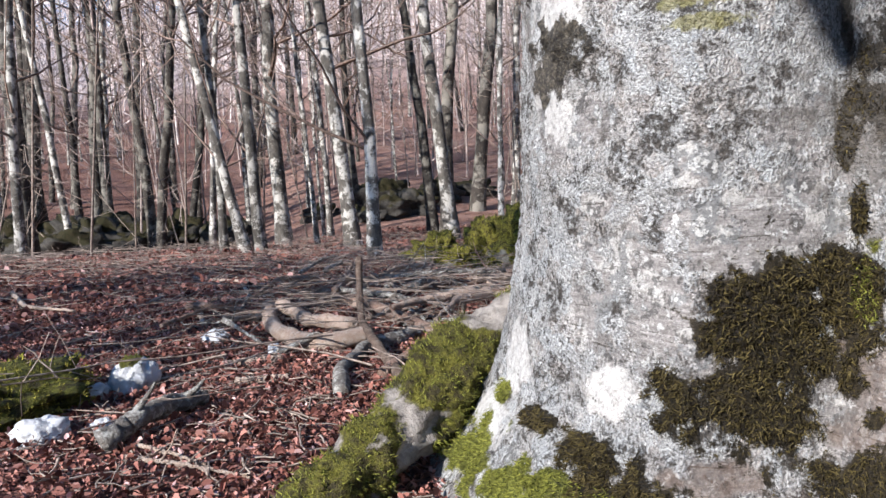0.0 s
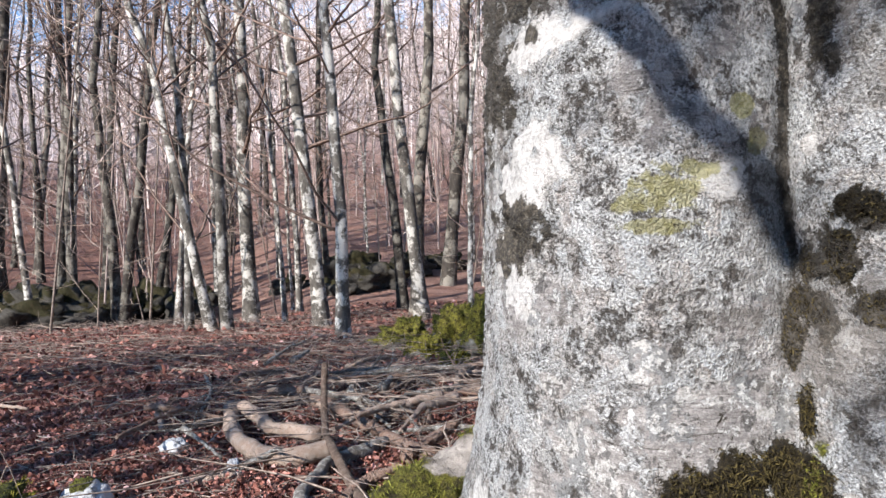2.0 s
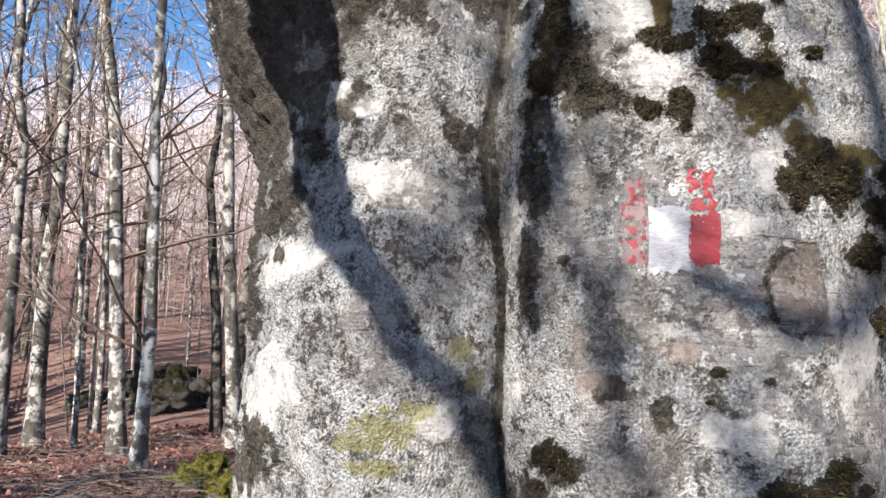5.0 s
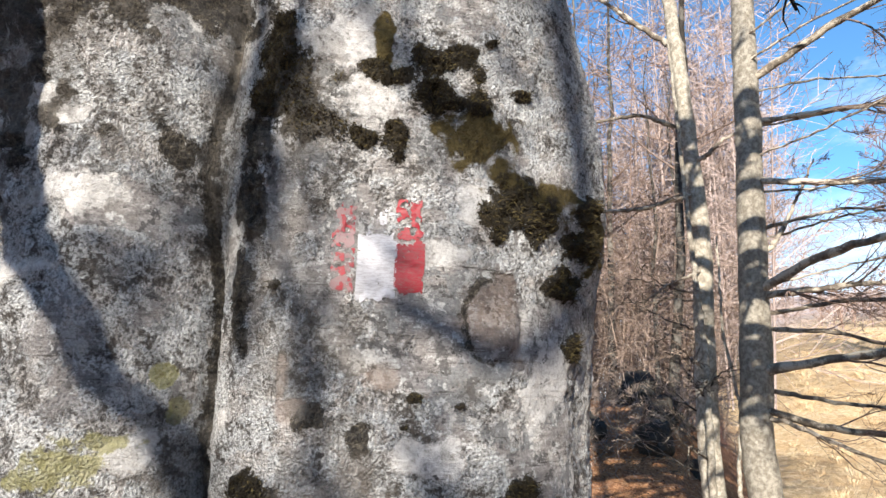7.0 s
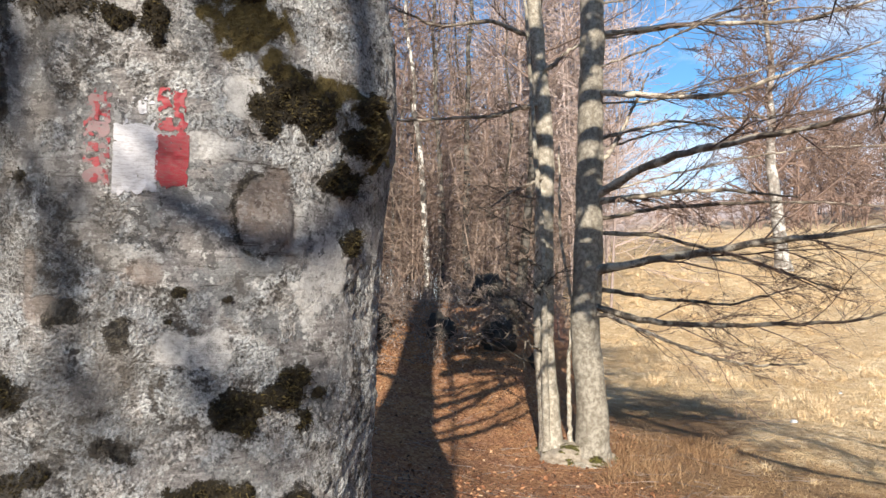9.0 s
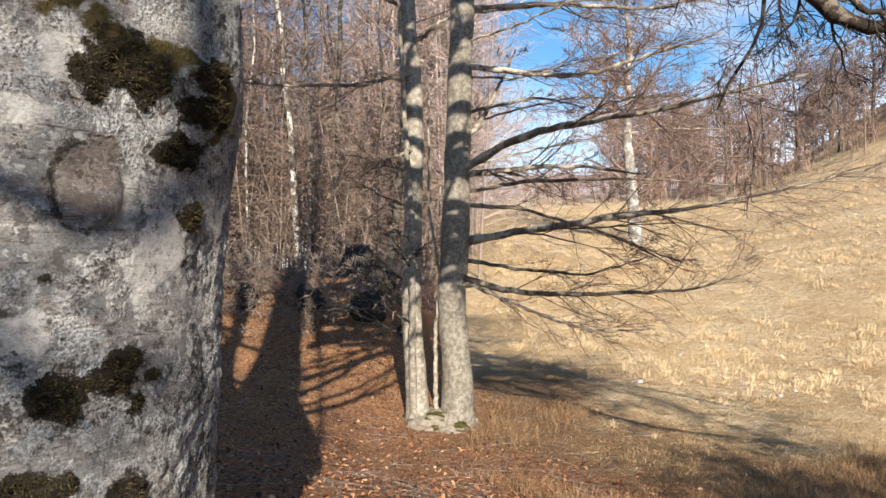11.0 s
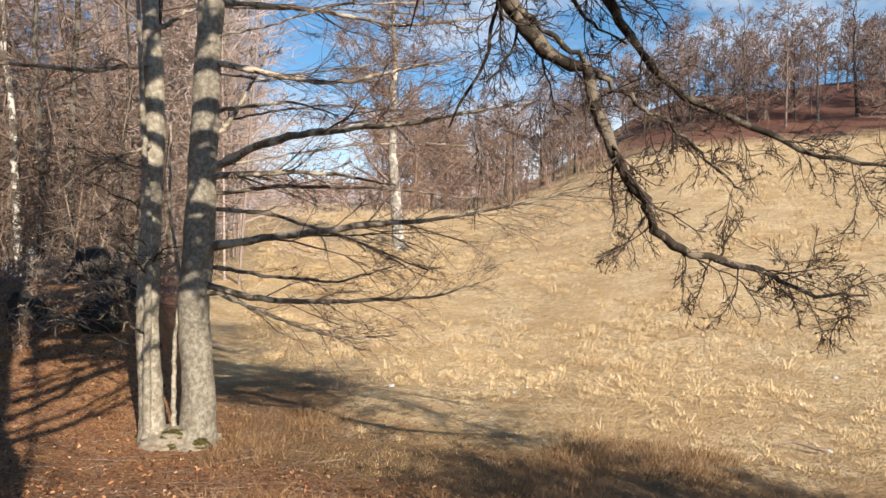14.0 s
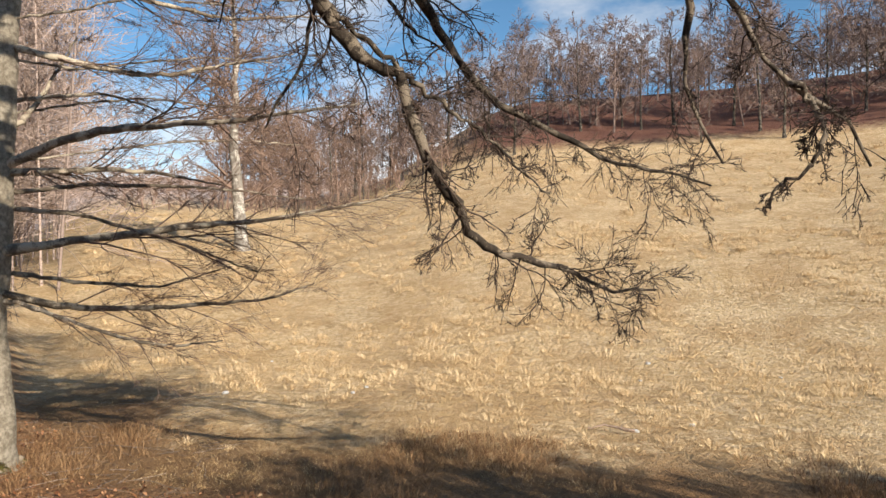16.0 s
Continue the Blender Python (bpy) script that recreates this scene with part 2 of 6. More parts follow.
def make_ground():
    m, nt, b = material("forest_floor_and_meadow", 0.95)
    n = Nodes(nt)
    shift = nt.nodes.new("ShaderNodeTexNoise")
    shift.inputs["Scale"].default_value = 30
    nt.links.new(n.coord, shift.inputs["Vector"])
    bend = nt.nodes.new("ShaderNodeVectorMath")
    bend.operation = "MULTIPLY_ADD"
    nt.links.new(shift.outputs["Color"], bend.inputs[0])
    bend.inputs[1].default_value = (0.06, 0.06, 0.06)
    nt.links.new(n.coord, bend.inputs[2])
    vor = nt.nodes.new("ShaderNodeTexVoronoi")
    vor.inputs["Scale"].default_value = 32
    nt.links.new(bend.outputs[0], vor.inputs["Vector"])
    leaf = n.ramp(vor.outputs["Color"], [(0.1, (0.05, 0.024, 0.021)), (0.45, (0.15, 0.068, 0.055)), (0.75, (0.27, 0.135, 0.10)), (1.0, (0.38, 0.25, 0.21))])
    leaf = n.mix(n.ramp(n.noise(1.3, 5, 0.7), [(0.4, 0.0), (0.7, 0.6)]), leaf, (0.15, 0.066, 0.04))
    leaf = n.mix(n.ramp(n.noise(120, 3, 0.7), [(0.55, 0.0), (0.75, 0.5)]), leaf, (0.045, 0.025, 0.018))
    leaf = n.mix(n.math("MULTIPLY", n.attr("orange_litter"), n.ramp(n.noise(3, 6, 0.75), [(0.3, 0.25), (0.6, 0.8)])), leaf, n.ramp(vor.outputs["Color"], [(0.1, (0.26, 0.115, 0.045)), (0.5, (0.40, 0.205, 0.09)), (0.9, (0.52, 0.31, 0.155))]))
    faded = n.ramp(n.noise(24, 6, 0.8), [(0.3, (0.17, 0.095, 0.07)), (0.5, (0.34, 0.21, 0.165)), (0.7, (0.50, 0.36, 0.30))])
    leaf = n.mix(n.math("MULTIPLY", n.attr("slope"), n.ramp(n.noise(1.1, 6, 0.75, stretch=(0.5, 1.6, 1)), [(0.38, 0.15), (0.58, 0.9)])), leaf, faded)
    straw = n.ramp(n.noise(22, 6, 0.8), [(0.33, (0.38, 0.245, 0.125)), (0.5, (0.76, 0.58, 0.35)), (0.68, (0.92, 0.79, 0.57))])
    straw = n.mix(n.ramp(n.noise(0.45, 6, 0.7), [(0.40, 0.0), (0.68, 0.75)]), straw, (0.42, 0.27, 0.12))
    straw = n.mix(n.ramp(n.noise(2.4, 9, 0.82), [(0.50, 0.0), (0.58, 0.5)]), straw, (0.42, 0.285, 0.15))
    straw = n.mix(n.ramp(n.noise(5.5, 7, 0.75), [(0.47, 0.0), (0.60, 0.75)]), straw, (0.90, 0.75, 0.52))
    straw = n.mix(n.ramp(n.noise(0.55, 6, 0.68), [(0.46, 0.0), (0.60, 0.6)]), straw, (0.50, 0.325, 0.165))
    straw = n.mix(n.ramp(n.noise(9.0, 6, 0.8), [(0.56, 0.0), (0.66, 0.6)]), straw, (0.30, 0.19, 0.095))
    straw = n.mix(n.ramp(n.noise(2.6, 5, 0.7), [(0.52, 0.0), (0.72, 0.55)]), straw, (0.70, 0.54, 0.30))
    straw = n.mix(n.math("MULTIPLY", edge_mask(n, n.attr("fringe"), n.noise(1.8, 6, 0.8), 0.6, 1.0), 0.92), straw, n.ramp(n.noise(40, 5, 0.8), [(0.3, (0.12, 0.06, 0.03)), (0.7, (0.34, 0.205, 0.10))]))
    mask = edge_mask(n, n.attr("meadow"), n.noise(2.5, 5, 0.7), 0.35, 0.7)
    col = n.mix(mask, leaf, straw)
    # far slopes get the same pale colour in place of sunlit haze
    canopy = n.ramp(n.noise(0.35, 6, 0.8), [(0.3, (0.34, 0.28, 0.265)), (0.7, (0.54, 0.465, 0.445))])
    col = n.mix(n.attr("canopy"), col, canopy)
    n.put(b.inputs["Base Color"], col)
    rough = n.math("ADD", n.math("MULTIPLY", vor.outputs["Distance"], 0.6), n.noise(26, 6, 0.75))
    hummock = n.math("MULTIPLY", n.math("ADD", n.noise(2.6, 6, 0.7), n.noise(7, 4, 0.7)), n.math("MULTIPLY", mask, 3.5))
    n.bump(b, n.math("ADD", rough, hummock), 1.0, 0.05)
    return m


GROUND = make_ground()


# ---- terrain ----
def edge_side(x, y):
    """Metres past the wood's edge towards the meadow (minus: in the wood)."""
    a = (x - 7.3) * 0.669 - (y - 4.4) * 0.743
    b = (x - 6.1) * 0.985 - (y + 1) * 0.12
    return np.where(y > 4.4, a, np.minimum(b, a + 2.0))


def terrain(x, y):
    x, y = np.asarray(x, float), np.asarray(y, float)
    r = np.hypot(x - 0.5, y)
    th = np.degrees(np.arctan2(x - 0.5, y))        # bearing, clockwise from +y
    h = 0.03 - 0.80 * sstep(1.2, 6.8, x - 0.12 * np.maximum(y - 6, 0))
    # the wood: flat, then rising; a mountain side far behind
    woods = 1 - sstep(12, 40, th)
    woods = woods * (1 - sstep(60, 85, -th))
    left = sstep(-6, -22, th)
    reach = np.minimum(r, 235)
    h += (np.sqrt(np.maximum(reach - 13, 0) ** 2 + 16) - 4) * 0.21 * woods * (1 - left) + (np.sqrt(np.maximum(reach - 16, 0) ** 2 + 16) - 4) * 0.17 * left * woods
    h -= 0.5 * left * sstep(9, 16, r) * woods
    h += np.maximum(reach - 70, 0) * (0.09 + 0.11 * sstep(-28, -14, th)) * woods
    # a bank with boulders beyond the shadow of the old beech
    bank = sstep(6, 20, th) * (1 - sstep(46, 55, th))
    h += bank * (1.75 * sstep(7, 14, r) - 0.03 * np.maximum(r - 18, 0) * sstep(25, 40, th))
    # the meadow: a flat floor, a grass slope, a wooded ridge
    mead = sstep(44, 58, th) * (1 - sstep(150, 170, th))
    ridge = 0.15 + 0.11 * sstep(70, 92, th)
    rise = np.maximum(r - 13.5, 0)
    h += mead * ridge * (np.sqrt(rise ** 2 + 9) - 3) * (1 - 0.5 * sstep(90, 160, r))
    h += mead * np.clip(r - 60, 0, 55) * 0.13 * sstep(76, 90, th)
    h += sstep(42, 50, th) * (1 - sstep(74, 84, th)) * np.maximum(np.minimum(r, 280) - 105, 0) * 0.10
    n = fbm(np.stack([x * 0.35, y * 0.35, 0 * x], -1).reshape(-1, 3), 3, 5).reshape(x.shape)
    h += 0.05 * n * sstep(0.5, 3, r) * (1 + r * 0.03)
    return h


def ground_z(x, y):
    return float(terrain(np.array([x]), np.array([y]))[0])


NR, NA = 220, 330
rad = 0.25 * (700 / 0.25) ** (np.arange(NR) / (NR - 1))
ang = np.arange(NA) * 2 * np.pi / NA
gx = 0.5 + rad[:, None] * np.sin(ang)[None, :]
gy = rad[:, None] * np.cos(ang)[None, :]
gz = terrain(gx, gy)
gv = np.concatenate([np.stack([gx, gy, gz], -1).reshape(-1, 3), [[0.5, 0, ground_z(0.5, 0)]]])
i, j = np.meshgrid(np.arange(NR - 1), np.arange(NA), indexing="ij")
gf = np.stack([i * NA + j, i * NA + (j + 1) % NA, (i + 1) * NA + (j + 1) % NA, (i + 1) * NA + j], -1).reshape(-1, 4)[:, ::-1]
hub = len(gv) - 1
gf = np.concatenate([gf, np.stack([np.full(NA // 2, hub), np.arange(0, NA, 2), np.arange(1, NA, 2), np.arange(2, NA + 2, 2) % NA], -1)[:, ::-1]])
gme = mesh_of("ground", gv, gf, GROUND)
gr, gth = np.hypot(gv[:, 0] - 0.5, gv[:, 1]), np.degrees(np.arctan2(gv[:, 0] - 0.5, gv[:, 1]))
attribute(gme, "meadow", sstep(-1.2, 1.2, edge_side(gv[:, 0], gv[:, 1])) * (1 - sstep(58, 74, gr) * sstep(74, 94, gth)))
ge = edge_side(gv[:, 0], gv[:, 1])
# brighter orange litter on the side towards the meadow
attribute(gme, "orange_litter", sstep(1.5, 4.0, gv[:, 0]) * (1 - sstep(12, 20, gr)))
# less pale litter to the left: tree shade painted into the slope
attribute(gme, "slope", sstep(11, 15, gr) * (1 - sstep(26, 40, gth)) * (0.35 + 0.65 * sstep(-22, -12, gth)))
attribute(gme, "fringe", np.exp(-((ge - 0.6) / 1.9) ** 2) * (1 - sstep(5, 9, gv[:, 1])))
attribute(gme, "canopy", sstep(60, 100, gr) * (1 - sstep(70, 84, gth)))
ground = tagged(new("ground", gme), "leaf-strewn forest floor running into a dry straw-coloured meadow", "ground", kind="structure")


# ---- the great beech ----
AXIS = np.array([0.98, 1.62])
PHI = [-180, -160, -148, -138, -130, -124, -118, -108, -100, -93, -86, -77, -70, -60, -45, -30, 0, 45, 90, 135, 180]
RAD = [.78, .78, .77, .755, .66, .60, .64, .695, .71, .735, .775, .80, .82, .82, .78, .74, .75, .76, .78, .78, .78]
# patches on the bark: bearing on the trunk, height, half width, half height
MOSS_UPPER = [(-98.3, 1.749, .05, .024), (-91.6, 1.712, .08, .03), (-90.2, 1.781, .065, .035), (-111.3, 1.711, .075, .069), (-114.2, 1.821, .045, .067), (-108.8, 1.647, .062, .044), (-101.5, 1.636, .028, .021), (-96.8, 1.631, .025, .038), (-85.5, 1.697, .032, .02), (-79.3, 1.743, .025, .012), (-79.5, 1.511, .065, .048), (-82.8, 1.504, .03, .038), (-66.6, 1.482, .06, .036), (-70.6, 1.39, .085, .025), (-69.0, 1.271, .03, .025), (-84.6, 1.831, .017, .011), (-93.1, 1.177, .013, .009), (-88.1, 1.168, .01, .008), (-94.5, 1.131, .009, .007), (-112.5, 1.367, .016, .012)]
MOSS_LOWER = [(-128.5, .494, .118, .134), (-131.6, .387, .101, .082), (-122.8, .548, .064, .095), (-139.2, .401, .055, .045), (-148.8, .235, .10, .05), (-161.7, .282, .06, .026), (-142.8, .22, .12, .04), (-124.0, .277, .057, .043), (-118.4, .306, .044, .041), (-119.5, .943, .027, .032), (-120.0, .867, .037, .031), (-122.7, .827, .018, .063), (-121.0, .693, .015, .062)]
MOSS_SIDE = [(-86.5, .986, .032, .034), (-79.7, 1.028, .036, .021), (-77.4, .958, .017, .019), (-67.1, 1.55, .035, .03), (-67.4, 1.293, .02, .016), (-89.8, .847, .05, .021), (-79.8, .816, .032, .022), (-114.3, 1.024, .036, .032), (-80.1, 1.0, .06, .019), (-117, .96, .03, .04), (-109, .90, .02, .015), (-113, .88, .03, .025)]
DARK_CRUST = [(-160.5, 1.727, .24, .15), (-171.5, 1.649, .117, .16), (-133.0, 1.90, .11, .051), (-139.9, 1.87, .15, .06), (-152, 1.87, .17, .08), (-161.4, 1.021, .12, .045), (-158.8, 1.477, .10, .075), (-129.8, 1.596, .02, .04), (-125.8, 1.537, .014, .11), (-126, 1.9, .12, .05), (-162, .99, .10, .07), (178, 1.7, .3, .2), (-117.5, 1.55, .035, .12), (-118, 1.35, .03, .08), (-112, 1.02, .04, .03), (-101, .93, .05, .022), (-119, .85, .03, .05), (-106, 1.15, .03, .02), (-85, .72, .045, .05), (-79, .80, .03, .03), (-100, 1.12, .02, .03), (-170, 1.80, .24, .20), (-177, 1.45, .08, .22), (-156, 1.93, .30, .07), (-128, 1.93, .12, .05), (-167, 1.30, .06, .08), (-96, .70, .06, .05), (-104, .78, .05, .06)]
# dark stains, some painted where twig and limb shade dims the bark
GRIME_SHADE = [(-124, 1.70, .04, .22), (-154, 1.92, .24, .07), (-126, 1.05, .05, .12), (-165, 1.72, .36, .24), (-178, 1.5, .2, .3), (-118, .85, .14, .16), (-112, 1.42, .06, .20), (-104, 1.0, .10, .12), (-110, 1.68, .07, .20), (-107, 1.25, .08, .10)]
OLIVE = [(-86.2, 1.639, .07, .062), (-76.5, 1.546, .09, .034), (-99.0, 1.805, .018, .06), (-64.4, 1.499, .06, .06)]
GREEN = [(-176.3, .134, .10, .07), (-177.1, .277, .04, .025), (-163.0, .13, .13, .04), (-152.7, .17, .13, .04), (-120.1, .588, .02, .06)]
YELLOW = [(-138.8, 1.044, .055, .022), (-136.0, 1.068, .055, .022), (-133.2, 1.097, .045, .02), (-129.2, 1.206, .02, .018), (-137.8, 1.004, .055, .014), (-127.6, 1.147, .013, .02)]
WHITE = [(-157.9, 1.141, .11, .07), (-160.6, 1.086, .10, .048), (-156.3, 1.37, .15, .037), (-140.0, 1.513, .08, .036), (-125.9, 1.875, .05, .026), (-142.0, 1.643, .051, .028), (-104.0, 1.815, .10, .049), (-101.5, 1.705, .058, .04), (-83.4, 1.593, .036, .032), (-74.5, 1.228, .09, .077), (-92.1, 1.084, .05, .028), (-131.4, 1.088, .04, .03), (-120.1, 1.135, .021, .018), (-113.8, 1.63, .036, .04), (-149.7, 1.668, .06, .069), (-86.0, 1.51, .033, .042), (-92.0, 1.429, .06, .02), (-161.6, .895, .06, .058), (-160.1, 1.086, .09, .033), (-173.7, .356, .10, .079), (-177.7, .22, .10, .055), (-165.5, .958, .07, .06), (-151.5, .375, .07, .05)]
SMOOTH = [(-103.1, 1.396, .15, .10), (-93.5, 1.369, .14, .109), (-133.9, 1.498, .08, .045), (-120.1, 1.425, .035, .09), (-92.3, 1.228, .15, .035), (-111.0, 1.487, .062, .06), (-74.7, 1.079, .10, .099), (-138.5, .771, .045, .035), (-152.5, .706, .05, .025), (-128.0, .749, .035, .03), (-119.9, .435, .054, .072), (-121.6, .345, .055, .063), (-146, .62, .10, .06), (-133, .66, .08, .07), (-118, .38, .07, .16), (-141, .52, .06, .05), (-155, .52, .05, .04)]
RUST = [(-83.5, 1.317, .05, .072), (-108.7, 1.156, .03, .025), (-97.2, 1.217, .03, .02), (-110.6, 1.211, .012, .039), (-119.3, .453, .04, .05), (-134.0, .266, .07, .03), (-121.3, .499, .03, .04), (-117.5, .40, .06, .15), (-124, .20, .10, .05)]


def trunk_radius(phi, z):
    r = np.interp(phi, PHI, RAD)
    r = r + 0.27 * np.exp(-np.maximum(z, -0.3) / 0.25) * (1 + 0.35 * np.cos(np.radians(phi * 4 + 60))) * (1 - 0.2 * np.exp(-((np.abs(phi) - 178) / 16.0) ** 2))
    bulge = np.exp(-((np.abs(phi) - 178) / 26.0) ** 2)
    r = r + 0.15 * bulge * sstep(1.60, 2.0, z) * (1 - 0.8 * sstep(2.2, 2.9, z))
    # the side towards the meadow: waisted below a swelling at breast height
    waist = np.interp(z, [0.4, 0.75, 1.0, 1.2, 1.35, 1.5, 1.6, 1.7, 1.84, 1.95, 2.1], [.075, .070, .056, .040, .024, .0, .004, .012, .03, .05, .09])
    r = r - waist * sstep(-84, -60, phi) * (1 - sstep(20, 70, phi)) - 0.038 * sstep(-58, -38, phi) * (1 - sstep(20, 70, phi))
    wavy = phi + 124.5 + 1.6 * np.sin(z * 5.0) + 0.9 * np.sin(z * 13)
    r = r - 0.022 * np.exp(-(wavy / 1.1) ** 2) * sstep(0.75, 1.05, z) - 0.03 * np.exp(-(wavy / 5.0) ** 2) * sstep(0.5, 1.0, z)
    # the rim of an old branch scar
    scar = np.hypot((phi + 83.5) / 4.3, (z - 1.317) / 0.078)
    r = r - 0.007 * np.exp(-((scar - 1) / 0.14) ** 2) + 0.004 * (1 - sstep(0.6, 1.0, scar))
    return r * np.interp(z, [2.2, 2.6, 3.1, 4.2, 8, 11], [1, 0.80, 0.52, 0.40, 0.33, 0.22])


def blobs(phi, z, pts, patches, seed, ragged=0.5):
    """How far inside the nearest patch: over 0.5 is inside."""
    out = np.zeros(len(z))
    wob = ragged * fbm(pts * 26, 3, seed)
    for p, h, a, b in patches:
        dx = ((phi - p + 180) % 360 - 180) * math.pi / 180 * 0.78
        near = (np.abs(dx) < 2.2 * a) & (np.abs(z - h) < 2.2 * b)
        d = np.hypot(dx[near] / a, (z[near] - h) / b) + wob[near] * 0.8
        out[near] = np.maximum(out[near], np.clip(0.5 + (1 - d) * 0.9, 0, 1))
    return out


phis = np.concatenate([np.linspace(-192, -20, 420), np.linspace(-15, 168, 60)[1:-1]])
zs = np.concatenate([np.linspace(-0.35, -0.05, 24)[:-1], np.linspace(-0.05, 2.2, 380), np.linspace(2.2, 11, 45)[1:]])
Pg, Zg = np.meshgrid((phis + 180) % 360 - 180, zs)


def ring(Rg):
    return np.stack([AXIS[0] + Rg * np.cos(np.radians(Pg)), AXIS[1] + Rg * np.sin(np.radians(Pg)), Zg], -1).reshape(-1, 3)


Rg = trunk_radius(Pg, Zg)
pts = ring(Rg)
ph, zz = Pg.ravel(), Zg.ravel()
m_moss = np.maximum.reduce([blobs(ph, zz, pts, MOSS_UPPER, 31, 0.75), blobs(ph, zz, pts, MOSS_LOWER, 32, 0.75), blobs(ph, zz, pts, MOSS_SIDE, 33, 0.75)])
m_dark = blobs(ph, zz, pts, DARK_CRUST, 34, 0.9)
m_olive = blobs(ph, zz, pts, OLIVE, 35, 0.7)
m_green = blobs(ph, zz, pts, GREEN, 36, 0.8)
m_yellow = blobs(ph, zz, pts, YELLOW, 37, 0.6)
m_white = blobs(ph, zz, pts, WHITE, 38, 0.8)
m_smooth = blobs(ph, zz, pts, SMOOTH, 39, 0.8)
m_grime_shade = blobs(ph, zz, pts, GRIME_SHADE, 41, 0.8)
m_rust = blobs(ph, zz, pts, RUST, 40, 0.7)
patchy = fbm(pts * 7.0, 3, 44)
m_crust = np.clip(0.95 + 0.9 * patchy, 0, 1) * (1 - sstep(0.3, 0.7, m_smooth)) * (1 - sstep(0.35, 0.7, m_white)) * (1 - sstep(0.4, 0.7, m_rust))
seam = ph + 124.5 + 1.6 * np.sin(zz * 5.0) + 0.9 * np.sin(zz * 13)
m_dark = np.maximum(m_dark, (0.75 * np.exp(-(seam / 0.9) ** 2) + 0.22 * np.exp(-(seam / 4.0) ** 2)) * sstep(0.8, 1.0, zz))
scar = np.hypot((ph + 83.5) / 4.3, (zz - 1.317) / 0.078)
scar = scar + 0.16 * fbm(pts * 16, 3, 52)
m_dark = np.maximum(m_dark, 0.7 * np.exp(-((scar - 1) / 0.13) ** 2) * sstep(-78, -86, ph))
cell = fbm(pts * 85.0, 2, 50)
lump = fbm(pts * 40.0, 2, 51)
Rg = Rg + (0.016 * fbm(pts * 3.0, 2, 11) + 0.004 * fbm(pts * 12.0, 2, 21)
           + m_crust * (0.0045 * cell + 0.0038 * lump)
           + 0.0022 * sstep(0.4, 0.6, m_white)
           + sstep(0.35, 0.6, m_dark) * (0.003 + 0.008 * lump + 0.005 * cell)
           + sstep(0.48, 0.8, np.maximum(m_moss, m_green)) * (0.008 + 0.007 * lump + 0.005 * cell)
           + sstep(0.42, 0.6, m_olive) * (0.003 + 0.003 * lump)).reshape(Rg.shape)
pts = ring(Rg)
nz, na = Pg.shape
i, j = np.meshgrid(np.arange(nz - 1), np.arange(na), indexing="ij")
tf = np.stack([i * na + j, i * na + (j + 1) % na, (i + 1) * na + (j + 1) % na, (i + 1) * na + j], -1).reshape(-1, 4)


